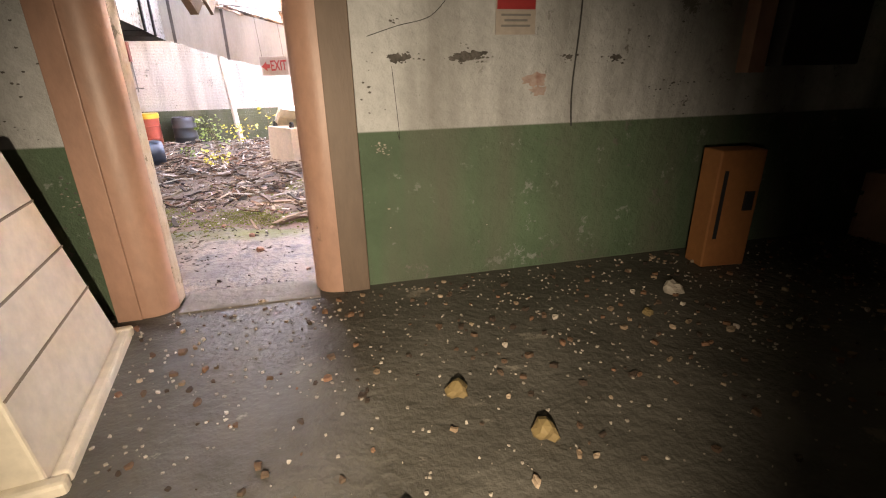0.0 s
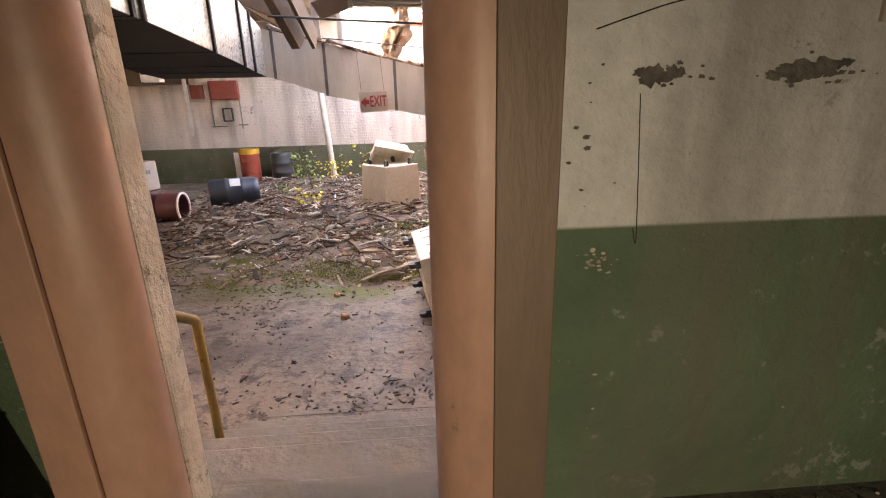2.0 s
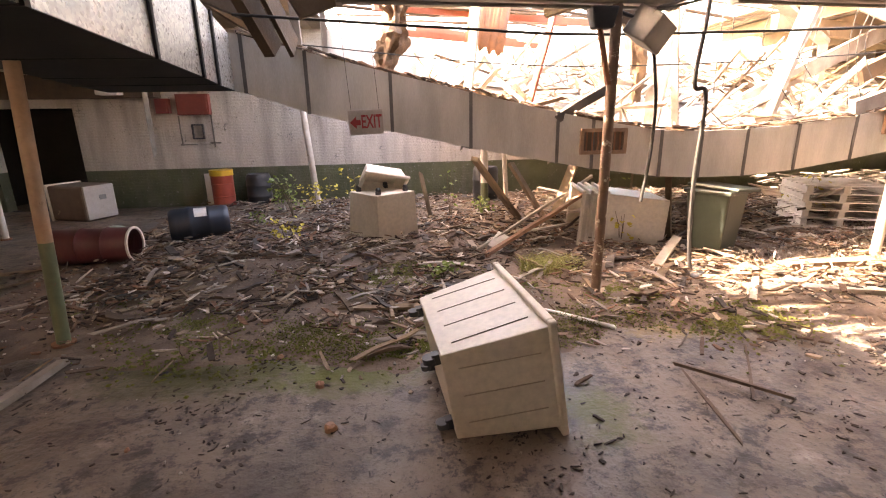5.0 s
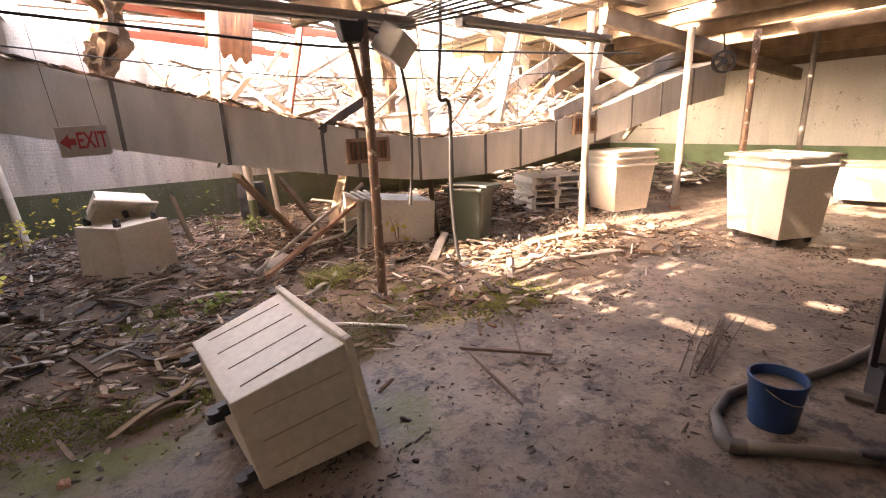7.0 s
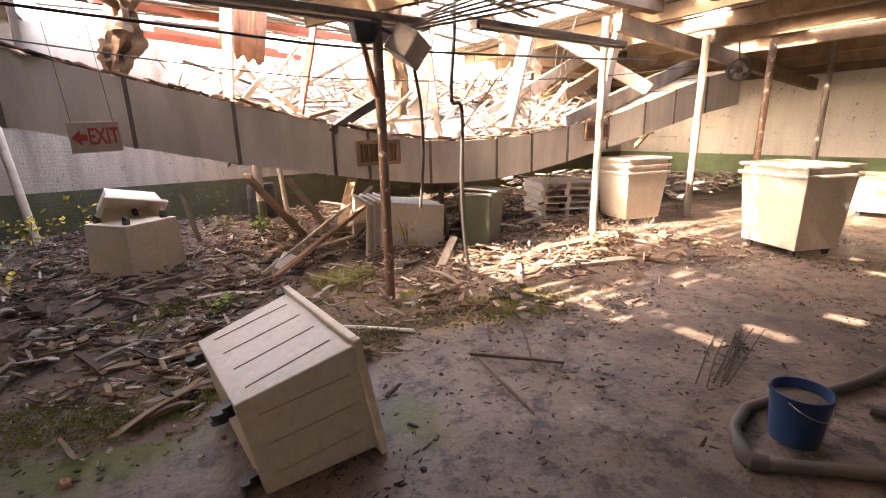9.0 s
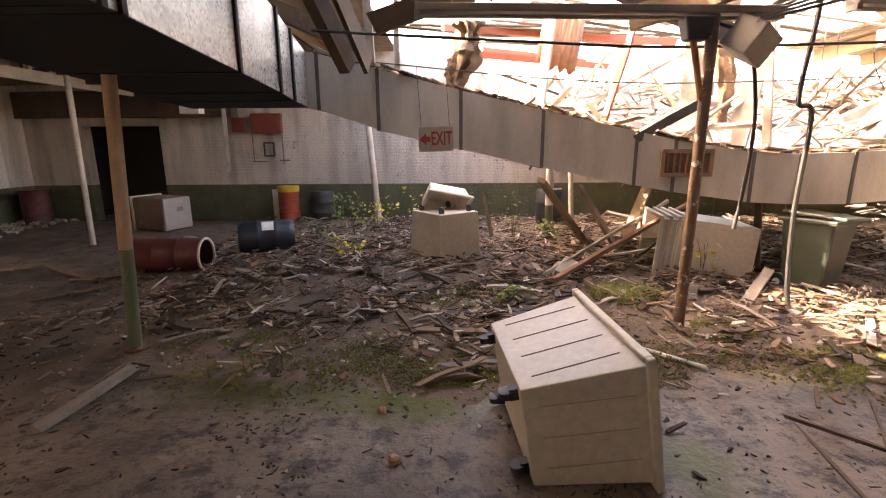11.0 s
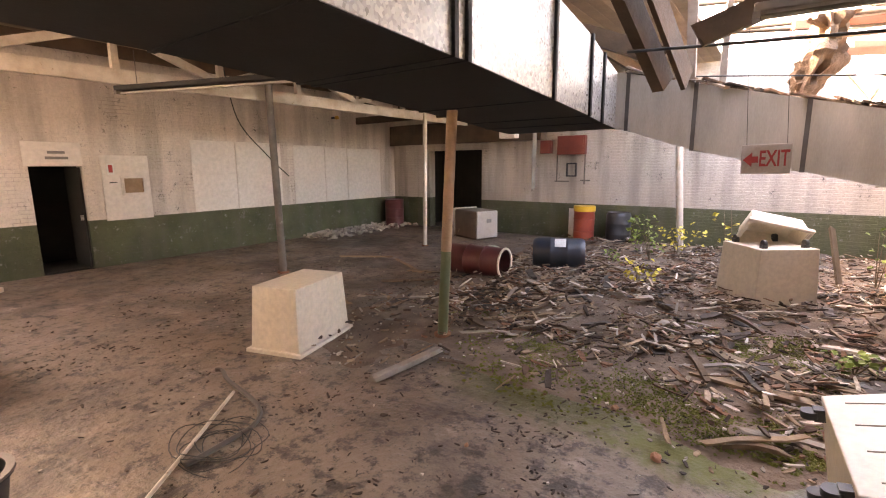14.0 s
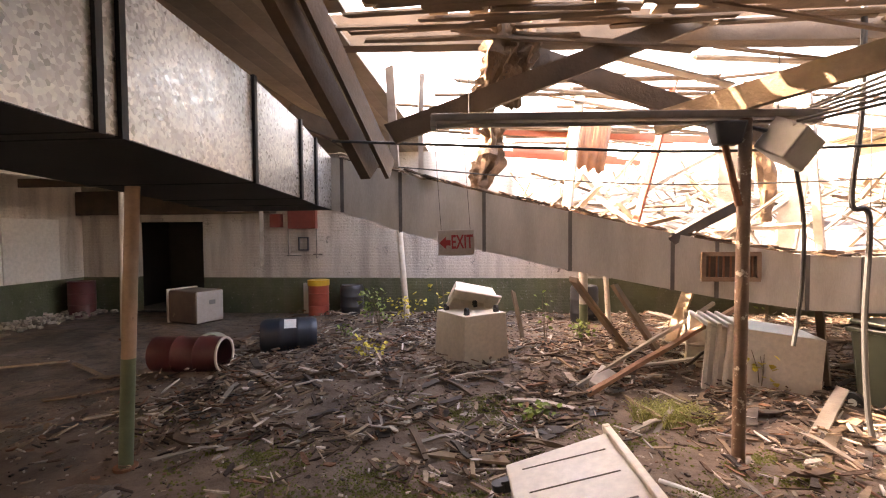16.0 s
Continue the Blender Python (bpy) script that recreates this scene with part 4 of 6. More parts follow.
# the tipped tote in front of the steps
tote("cream ribbed plastic tote tipped on its side on casters", pose(1.10, 9.314, 0.312, 4.7, 80.5, 9.4), 0.74, 1.123, 0.697, ribs=3, along=True)
tote("yellowed plastic tote lying upside down on bare concrete", pose(-3.567, 9.666, 0.705, 180, 0, 16.3), 0.605, 0.974, 0.70, casters=False, ribs=0, taper=0.905)
tote("cream plastic tote upside down among debris", Matrix.Translation((0.62, 14.25, 0.84)) @ pose(0, 0, 0, 180, 0, 38), 0.85, 0.85, 0.8, casters=True, ribs=0, taper=0.92)
tote("broken tote with caster wheels on top of another", Matrix.Translation((0.62, 14.48, 1.02)) @ pose(0, 0, 0, 128, 12, 24) @ pose(0, 0, -0.12), 0.74, 0.42, 0.26, casters=False, ribs=0, taper=0.88)
for k in range(4):
    tote("nested cream plastic totes tipped on their sides", Matrix.Translation((4.98 - 0.11 * k, 13.25 + 0.025 * k, 0.40)) @ pose(0, 0, 0, 0, -86, -10), 0.84, 0.98 - 0.01 * k, 0.96, casters=False, ribs=0, taper=0.86 if k == 0 else 0.84)
tote("stack of three nested cream plastic totes", pose(9.25, 12.5, 0.12, 0, 0, -12), 0.98, 0.90, 0.92, ribs=0, nested=2)
tote("two nested cream plastic totes on casters in the sun", pose(9.10, 9.56, 0.12, 0, 0, -22), 0.86, 1.14, 1.08, ribs=0, nested=1)
tote("cream plastic tote on casters by the sunlit wall", Matrix.Translation((13.4, 9.55, 0.12)) @ pose(0, 0, 0, 0, 0, 8), 0.9, 1.2, 0.72, ribs=0)
gb = thing("grimy_box", "tipped plastic box with brown sides by the back doorway", "box", pose(-6.05, 17.32, 0, 0, 0, -20.7))
part("shell", M().box((-0.01, 0, 0.39), (0.98, 0.74, 0.76)), mat("brown_box_plastic", (0.20, 0.135, 0.10), (0.11, 0.075, 0.055), 2.0, 0.6, bump=0.1, fine=20, c3=(0.34, 0.27, 0.20), spots=-0.03), gb, bevel=0.05)
part("end_panel", M().box((0.485, 0, 0.40), (0.05, 0.70, 0.72)), SIGNW, gb, "pale plastic end", bevel=0.02)
part("rim", M().box((-0.49, 0, 0.40), (0.05, 0.80, 0.80)), TOTE, gb, "pale moulded rim", bevel=0.02)
part("paper_label", M().box((0.5125, 0.05, 0.5), (0.004, 0.16, 0.1)), INK, gb)
tote("white plastic tote standing beside the wall of the hall", Matrix.Translation((-5.2, 6.95, 0.12)) @ pose(0, 0, 0, 0, 0, 20), 0.85, 0.7, 0.75, ribs=0)
tote("cream ribbed tote standing beside the side room doorway", Matrix.Translation((-0.12, 5.25, ZR + 0.0)) @ pose(0, 0, 0, 180, 0, 8) @ pose(0, 0, -0.82), 0.95, 0.82, 0.82, casters=False, ribs=3, taper=0.72)

# ---------------------------------------------------------------- drums
def drum(label, m, body, r=0.29, h=0.88, rim=None, open_top=False, lid=None, plastic=False, tag=None):
    o = thing("drum", label, "drum", m, "drums on the floor")
    if open_top:
        prof = [(0, 0.004), (r, 0.0), (r, h * 0.33), (r + 0.012, h * 0.345), (r, h * 0.36), (r, h * 0.65), (r + 0.012, h * 0.665), (r, h * 0.68), (r, h), (r - 0.025, h), (r - 0.025, 0.03), (0, 0.03)]
    elif plastic:
        prof = [(0, 0), (r * 0.86, 0), (r * 0.97, 0.05), (r, 0.1), (r, h * 0.3), (r * 1.03, h * 0.32), (r * 1.03, h * 0.36), (r, h * 0.38), (r, h * 0.62), (r * 1.03, h * 0.64), (r * 1.03, h * 0.68), (r, h * 0.7), (r, h - 0.1), (r * 0.97, h - 0.05), (r * 0.88, h), (r * 0.85, h - 0.02), (0, h - 0.02)]
    else:
        prof = [(0, 0), (r, 0), (r + 0.008, 0.015), (r, 0.03), (r, h * 0.33), (r + 0.012, h * 0.345), (r, h * 0.36), (r, h * 0.65), (r + 0.012, h * 0.665), (r, h * 0.68), (r, h - 0.03), (r + 0.008, h - 0.015), (r - 0.01, h), (r - 0.02, h - 0.015), (0, h - 0.015)]
    part("shell", M().lathe(prof), body, o, smooth=True)
    if rim:
        part("rim", M().lathe([(r - 0.026, h - 0.02), (r - 0.026, h + 0.006), (r + 0.006, h + 0.006), (r + 0.006, h - 0.02), (r - 0.026, h - 0.02)]), rim, o, smooth=True)
    if lid:
        part("lid", M().lathe([(0, h + 0.01), (r + 0.015, h + 0.01), (r + 0.015, h - 0.12), (r + 0.002, h - 0.12)]), lid, o, smooth=True)
    if tag:
        v = [( (r + 0.006) * math.cos(tag + a), (r + 0.006) * math.sin(tag + a), z) for z in (h * 0.42, h * 0.64) for a in (-0.35, -0.12, 0.12, 0.35)]
        part("paper_label", M().add(v, [(0, 1, 5, 4), (1, 2, 6, 5), (2, 3, 7, 6)]), WHITE, o, "white paper label")
    return o


drum("red steel drum with a yellow lid against the wall", pose(-3.28, 18.0, 0), DRUMRED, 0.25, 0.93, lid=YELLOW)
drum("black plastic drum against the green wall", pose(-2.5, 18.22, 0), BLACK, 0.29, 0.80, plastic=True)
drum("navy plastic drum lying in the debris with a white label", Matrix.Translation((-2.98, 14.46, 0.33)) @ pose(0, 0, 0, 0, 90, 22), NAVY, 0.29, 0.92, plastic=True, tag=-2.5)
drum("maroon fibre drum lying open beside the column", Matrix.Translation((-4.05, 13.36, 0.30)) @ pose(0, 0, 0, 0, 90, 2), MAROON, 0.26, 1.05, rim=TOTE, open_top=True)
drum("dark maroon drum standing in the corner", pose(-9.55, 17.9, 0), MAROON, 0.3, 0.9)
drum("black drum standing behind the pipe stubs", pose(3.0, 17.4, 0), BLACK, 0.3, 0.9, plastic=True)
fun = solo("plastic_funnel", M().lathe([(0.30, 0), (0.30, 0.03), (0.12, 0.30), (0.10, 0.30), (0.27, 0.02), (0.27, 0)]), mat("pale_green_plastic", (0.42, 0.47, 0.35), (0.34, 0.38, 0.28), 3.0, 0.5), "pale green plastic tub lying behind the maroon drum", "tub", smooth=True)
fun.matrix_world = pose(-4.05, 14.75, 0.05, 50, 10, 20)
solo("white_board", M().box((-3.65, 18.4, 0.42), (0.36, 0.03, 0.8)), PANEL, "white board leaning against the wall behind a drum", "board", bevel=0.005)
# ---------------------------------------------------------------- hall: built-in things on the walls
g = "white wall panels"
for a, b, lo, hi in ((11.78, 12.82, 0.95, 2.55), (12.84, 14.1, 0.95, 2.55), (14.5, 15.55, 0.95, 2.52), (15.57, 16.4, 0.95, 2.50), (16.42, 17.85, 0.95, 2.48)):
    solo("wall_panel", M().box((XL + 0.012, (a + b) / 2, (lo + hi) / 2), (0.022, b - a - 0.012, hi - lo)), PANEL, "flat white board panel fixed to the wall", "panel", g, bevel=0.003)
solo("door_sign_board", M().box((XL + 0.02, 9.31, 2.20), (0.035, 0.86, 0.43)), PANEL, "white sign board over the open doorway", "sign", bevel=0.004)
for k, w in enumerate((0.26, 0.34)):
    solo("sign_print", M().box((XL + 0.041, 9.36, 2.23 - 0.1 * k), (0.004, w, 0.05)), INK, "faded printed line on the sign board", "lettering", "faded sign lines")
door = thing("door_1", "steel door swung inward, near black for the doorway's shade", "door")
door["kind"] = "structure"
# the leaf takes the same shade colour as the space behind it
part("leaf", M().box((XL - 0.45, 9.70, 0.99), (0.78, 0.04, 1.94)), SHADEBLACK, door)
part("handle", M().box((XL - 0.1, 9.66, 1.0), (0.03, 0.05, 0.1)), GALV, door)
wb = thing("wall_cabinet", "shallow white wall cabinet with a framed opening", "cabinet")
part("backing", M().box((XL + 0.02, 10.45, 1.55), (0.035, 0.85, 1.28)), PANEL, wb, bevel=0.004)
fr = M()
for dy, dz, sy, sz in ((0, 0.17, 0.44, 0.05), (0, -0.17, 0.44, 0.05), (-0.2, 0, 0.05, 0.36), (0.2, 0, 0.05, 0.36)):
    fr.box((XL + 0.06, 10.56 + dy, 1.59 + dz), (0.04, sy, sz))
part("frame", fr, PANEL, wb)
part("recess", M().box((XL + 0.045, 10.56, 1.59), (0.012, 0.38, 0.32)), RAW, wb)
fe = thing("fire_notice", "small red and white notice on the wall", "notice")
part("plate", M().box((XL + 0.045, 10.18, 1.92), (0.008, 0.12, 0.22)), WHITE, fe)
part("red_mark", M().box((XL + 0.051, 10.18, 1.93), (0.005, 0.07, 0.15)), SIGNR, fe)
part("hook", M().box((XL + 0.06, 10.2, 1.66), (0.05, 0.12, 0.02)), BLACK, fe)
lin = beam("lintel_beam", (-9.95, 18.4, 2.92), (-4.6, 18.4, 2.92), 0.25, 0.62, TIMBER, "soot-stained beam over the back doorway", "beam")
BOXRED = mat("dull_red_enamel", (0.21, 0.038, 0.026), (0.14, 0.028, 0.02), 3.0, 0.55, bump=0.08, fine=20)
g = "red electrical boxes"
for x, z, w, h in ((-3.85, 2.45, 0.74, 0.48), (-4.55, 2.42, 0.3, 0.34)):
    e = thing("switch_box", "red painted steel switch box on the wall", "switch box", None, g)
    part("case", M().box((x, 18.46, z), (w, 0.16, h)), BOXRED, e, bevel=0.01)
    part("cover", M().box((x, 18.375, z), (w - 0.08, 0.012, h - 0.08)), BOXRED, e)
e = thing("wall_conduit", "thin steel conduit frame on the brick wall", "conduit")
for a, b in (((-4.25, 18.5, 2.2), (-4.25, 18.5, 1.5)), ((-3.5, 18.5, 2.3), (-3.5, 18.5, 1.45)), ((-4.3, 18.5, 1.52), (-3.9, 18.5, 1.52)), ((-3.6, 18.5, 1.55), (-3.35, 18.5, 1.55))):
    part("pipe", M().tube([a, b], 0.018, 8), POLEDARK, e, smooth=True)
fr = M()
for dx, dz, sx, sz in ((0, 0.16, 0.26, 0.035), (0, -0.16, 0.26, 0.035), (-0.12, 0, 0.035, 0.34), (0.12, 0, 0.035, 0.34)):
    fr.box((-3.85 + dx, 18.5, 1.82 + dz), (sx, 0.05, sz))
part("box_frame", fr, BLACK, e)
beam("hanging_slat", (-4.12, 16.8, 3.95), (-4.1, 16.75, 1.35), 0.09, 0.02, PALE, "orange splintered slat hanging from the roof", "slat")
ob = solo("junction_box", M().box((-4.9, 17.0, 2.75), (0.42, 0.25, 0.3)), PANEL, "dusty white junction box hanging under the roof", "junction box", bevel=0.01)
part("bracket", M().box((-4.9, 17.0, 3.52), (0.04, 0.04, 1.3)), GALV, ob)
lamp = thing("wall_lamp", "small bulb lamp on the sooty wall", "lamp")
part("holder", M().tube([(XL, 15.9, 3.33), (XL + 0.16, 15.9, 3.33)], 0.03, 10), BLACK, lamp)
part("bulb", M().tube([(XL + 0.16, 15.9, 3.33), (XL + 0.20, 15.9, 3.33), (XL + 0.26, 15.9, 3.33), (XL + 0.29, 15.9, 3.33)], [0.03, 0.055, 0.05, 0.01], 12), YELLOW, lamp, smooth=True)


def cable(label, pts, r=0.012, material=CABLE, name="cable", cat="cable"):
    """A slack cable through points, rounded by Catmull-Rom."""
    P = [Vector(p) for p in pts]
    P = [P[0]] + P + [P[-1]]
    out = []
    for i in range(1, len(P) - 2):
        for k in range(8):
            t = k / 8
            a, b, c, d = P[i - 1], P[i], P[i + 1], P[i + 2]
            out.append(0.5 * ((2 * b) + (c - a) * t + (2 * a - 5 * b + 4 * c - d) * t * t + (3 * b - a - 3 * c + d) * t ** 3))
    out.append(P[-2])
    return solo(name, M().tube(out, r, 8), material, label, cat, smooth=True)


cable("black cable hanging slack on the wall", [(-8.2, 11.6, 4.05), (-8.3, 11.9, 2.9), (-8.0, 12.3, 2.2), (-7.7, 12.6, 1.75)], 0.011)
cable("thick black cable hanging from the broken roof", [(4.43, 11.7, 4.2), (4.43, 11.7, 3.2), (4.36, 11.7, 2.35), (4.52, 11.7, 2.2), (4.5, 11.7, 1.2), (4.55, 11.7, 0.35), (4.6, 11.68, 0.02)], 0.026)
cable("black cable hanging from the grey lamp housing", [(3.50, 11.18, 2.8), (3.65, 11.25, 2.2), (3.68, 11.3, 1.6), (3.62, 11.3, 1.05)], 0.018)
cable("long thin steel wire across the hole", [(-0.6, 11.3, 2.98), (1.5, 11.3, 2.86), (3.1, 11.3, 2.80), (6.5, 11.6, 2.92), (8.9, 11.9, 3.05)], 0.014)
cable("thin wire across the broken roof", [(-0.2, 12.6, 2.9), (3.1, 12.5, 2.62), (7.4, 12.4, 2.75), (11.0, 12.3, 3.1)], 0.008)
for k in range(6):
    cable("steel conduit slung under the broken roof", [(3.4 + 0.1 * k, 11.0 + 0.12 * k, 2.95 + 0.06 * k), (5.0, 10.2 + 0.1 * k, 3.25 + 0.07 * k), (6.6 + 0.2 * k, 9.0, 3.55 + 0.08 * k)], 0.014, POLEDARK, "conduit", "conduit")
for k in range(9):
    x0 = rnd(4.6, 8.5)
    cable("thin wire dangling in the hole", [(x0, rnd(12.9, 13.4), 3.9), (x0 + rnd(-.3, .3), 13.1, 3.0), (x0 + rnd(-.6, .6), 13.1, rnd(1.9, 2.6))], 0.006)


def lamp_fixture(label, a, b, tubes=1, coat=None):
    coat = coat or FIXTURE
    a, b = Vector(a), Vector(b)
    f = thing("strip_light", label, "strip light", Matrix.Translation((a + b) / 2) @ (b - a).to_track_quat('X', 'Z').to_matrix().to_4x4(), "fluorescent strip lights")
    L = (b - a).length
    part("housing", M().box((0, 0, 0.05), (L, 0.16, 0.07)), coat, f, bevel=0.012)
    for k in range(tubes):
        part("tube", M().tube([(-L / 2 + 0.05, (k - (tubes - 1) / 2) * 0.1, -0.012), (L / 2 - 0.05, (k - (tubes - 1) / 2) * 0.1, -0.012)], 0.019, 10), TUBEW, f, smooth=True)
    for s in (-1, 1):
        part("end_cap", M().box((s * (L / 2 - 0.02), 0, -0.005), (0.05, 0.15, 0.05)), FIXTURE, f)
        part("hanger", M().tube([(s * L * 0.4, 0, 0.08), (s * L * 0.4, 0, 0.55)], 0.006, 6), POLEDARK, f)
    return f


lamp_fixture("dusty enamel strip light hanging level across the hole", (0.40, 11.05, 3.05), (3.75, 11.25, 3.04))
lamp_fixture("dusty enamel strip light hanging by the column", (4.35, 11.2, 3.10), (7.3, 11.4, 3.08))
lamp_fixture("dark strip light over the empty floor", (-7.1, 9.4, 3.0), (-3.7, 10.55, 3.0), 1, DUCTDARK)
lamp_fixture("white strip light with bare tubes by the sunlit wall", (12.4, 8.2, 3.1), (14.6, 8.3, 2.95), 2)
lamp_fixture("white strip light with bare tubes under the joists", (11.0, 8.9, 3.3), (12.6, 8.9, 3.2), 2)
LAMPGREY = mat("dusty_lamp_grey", (0.20, 0.19, 0.18), (0.13, 0.12, 0.11), 3.0, 0.5, bump=0.05, fine=30)
sp = thing("lamp_housing", "grey boxy floodlight housing on the rusty column", "lamp")
part("case", M().box((0, 0, 0), (0.34, 0.3, 0.30), pose(3.46, 11.15, 2.82, 30, 18, 35)), LAMPGREY, sp, bevel=0.015)
part("arm", M().tube([(3.13, 11.2, 3.0), (3.4, 11.15, 2.9)], 0.02, 8), BLACK, sp)
jb = thing("cable_clump", "charred black junction clump at the column top", "junction box")
part("clump", M().box((2.98, 11.2, 2.93), (0.28, 0.2, 0.2), None, 0.7), BLACK, jb, bevel=0.02)
part("strut", M().tube([(2.95, 11.2, 2.9), (3.08, 11.18, 2.3)], 0.03, 8), RUST, jb)
fan = thing("wall_fan", "black round fan fixed near the roof", "fan")
part("ring", M().lathe([(0.2, -0.06), (0.24, -0.06), (0.24, 0.06), (0.2, 0.06), (0.2, -0.06)]), BLACK, fan, smooth=True)
part("hub", M().lathe([(0, -0.05), (0.07, -0.05), (0.07, 0.05), (0, 0.05)]), BLACK, fan)
for k in range(5):
    part("blade", M().box((0.12, 0, 0), (0.16, 0.09, 0.01), pose(0, 0, 0, 0, 0, 72 * k) @ pose(0, 0, 0, 25, 0, 0)), POLEDARK, fan)
part("arm", M().tube([(0, 0.22, 0), (-0.1, 0.95, 0.0)], 0.02, 8), BLACK, fan)
fan.matrix_world = pose(12.1, 12.1, 3.02, 90, 0, -40)
tp = thing("wall_pipe", "black steel pipe bracket on the sunlit wall", "pipe")
part("pipe", M().tube([(13.2, 9.6, 3.75), (13.2, 9.6, 2.95), (15.6, 9.4, 3.0), (XR, 9.3, 3.0)], 0.025, 8), BLACK, tp)
part("valve", M().tube([(15.4, 9.4, 3.6), (15.4, 9.4, 2.85)], [0.12, 0.09], 10), BLACK, tp)
# torn insulation hanging in the hole
def torn(label, x, y, z0, z1, r):
    mm = M()
    n, k = 26, 20
    for i in range(n + 1):
        t = i / n
        for j in range(k):
            a = 2 * math.pi * j / k
            rr = r * (0.6 + 0.6 * noise.noise(Vector((x * 3 + math.cos(a) * 1.5, math.sin(a) * 1.5, t * 3))) + 0.5 * noise.noise(Vector((x + math.cos(a) * 5, math.sin(a) * 5, t * 9)))) * (1.1 - 0.6 * t)
            mm.v.append((x + rr * math.cos(a) + 0.1 * math.sin(4 * t + x), y + rr * math.sin(a), z0 + (z1 - z0) * t + 0.06 * noise.noise(Vector((j, i, x)))))
    mm.f = [(i * k + j, i * k + (j + 1) % k, (i + 1) * k + (j + 1) % k, (i + 1) * k + j) for i in range(n) for j in range(k)]
    return solo("torn_insulation", mm, INSUL, label, "insulation", "torn roof insulation", smooth=True)


torn("torn brown insulation hanging from a girder", 0.95, 11.75, 4.2, 3.25, 0.30)
torn("torn brown insulation hanging from a girder", 1.25, 11.9, 4.25, 3.4, 0.2)
torn("ragged insulation strip hanging over the duct", 0.85, 13.3, 3.5, 2.5, 0.3)
torn("ragged insulation clinging to a split board", 4.6, 13.7, 4.1, 2.2, 0.22)

# ---------------------------------------------------------------- loose things on the hall floor
wb = thing("wheelie_bin", "olive green wheelie bin with its lid open, sunlit", "bin", pose(5.42, 12.5, 0.0, 0, 0, 28))
part("body", M().box((0, 0, 0.5), (0.56, 0.60, 0.9), None, 0.78), BINGREEN, wb, bevel=0.03)
part("rim", M().box((0, 0, 0.95), (0.62, 0.66, 0.06)), BINGREEN, wb, bevel=0.015)
part("lid", M().box((0.02, 0.02, 1.0), (0.66, 0.72, 0.05), pose(0, 0, 0, 3, 4, 0)), BINGREEN, wb, bevel=0.02)
part("handle", M().tube([(-0.25, 0.38, 0.96), (0.25, 0.38, 0.96)], 0.018, 8), BINGREEN, wb)
for s in (-1, 1):
    w = part("wheel", M().tube([(s * 0.27 - 0.03, 0.24, 0.11), (s * 0.27 + 0.03, 0.24, 0.11)], 0.11, 18), BLACK, wb, smooth=True)
    part("hub", M().tube([(s * 0.27 - 0.034, 0.24, 0.11), (s * 0.27 + 0.034, 0.24, 0.11)], 0.045, 12), WHITE, w)
# pallets
def pallet(m, label):
    o = thing("pallet", label, "pallet", m, "stacked white pallets")
    for k in range(6):
        part("deck_slat", M().box((0, -0.5 + 0.2 * k, 0.125), (1.2, 0.12, 0.022)), PANEL, o)
    for k in range(3):
        part("bearer", M().box((-0.52 + 0.52 * k, 0, 0.07), (0.09, 1.1, 0.085)), PANEL, o)
        part("foot_slat", M().box((-0.52 + 0.52 * k, 0, 0.014), (0.1, 1.1, 0.024)), PANEL, o)
    return o


p0 = pallet(pose(8.45, 13.75, 0.0, 0, 0, -24), "pale wooden pallet in a stack by the totes")
for k in range(1, 6):
    copy_thing(p0, pose(8.45 + rnd(-.03, .03), 13.75 + rnd(-.03, .03), 0.139 * k, 0, 0, -24 + rnd(-2, 2)))
# bucket in a hose loop
bk = thing("bucket", "scuffed blue plastic bucket full of dirt", "bucket", pose(4.12, 7.46, 0))
part("pail", M().lathe([(0, 0.005), (0.135, 0), (0.165, 0.32), (0.172, 0.32), (0.172, 0.34), (0.158, 0.34), (0.15, 0.25), (0, 0.25)]), BLUEP, bk, smooth=True)
part("fill", M().lathe([(0, 0.29), (0.08, 0.285), (0.154, 0.27)]), DIRT, bk)
part("bail", M().tube([(0.17 * math.cos(a), 0.0 - 0.17 * math.sin(a), 0.31 - 0.10 * math.sin(a)) for a in [i * math.pi / 10 for i in range(11)]], 0.004, 6), GALV, bk)
hz = thing("hose_assembly", "dusty grey hose and rigid pipe with an elbow round the bucket", "hose")
hp = [(5.75, 7.39, 0.04), (5.21, 7.44, 0.045), (4.79, 7.54, 0.04), (4.46, 7.70, 0.04), (4.14, 7.76, 0.04), (3.85, 7.69, 0.04), (3.68, 7.56, 0.04)]
part("flexible_hose", M().tube([(Vector(p) * (1 - k / 5) + Vector(q) * (k / 5)) for p, q in zip(hp, hp[1:]) for k in range(5)] + [hp[-1]], 0.036, 10), HOSE, hz, smooth=True)
part("elbow", M().tube([(3.72, 7.59, 0.045), (3.63, 7.52, 0.045), (3.61, 7.47, 0.045), (3.66, 7.41, 0.045)], 0.05, 12), HOSE, hz, "grey moulded elbow", smooth=True)
part("rigid_pipe", M().tube([(3.64, 7.43, 0.045), (3.89, 7.20, 0.045), (4.17, 6.92, 0.045)], 0.038, 12), STEP, hz, "pale dusty rigid pipe", smooth=True)
part("collar", M().tube([(4.15, 6.94, 0.045), (4.22, 6.86, 0.045)], 0.052, 12), HOSE, hz, smooth=True)
cable("grey pipe lying beside the bucket", [(4.80, 7.28, 0.045), (4.84, 7.08, 0.045), (4.88, 6.84, 0.045)], 0.04, HOSE, "pipe", "pipe")
rm = thing("machine_cabinet", "dark red steel machine cabinet with black levers", "machine")
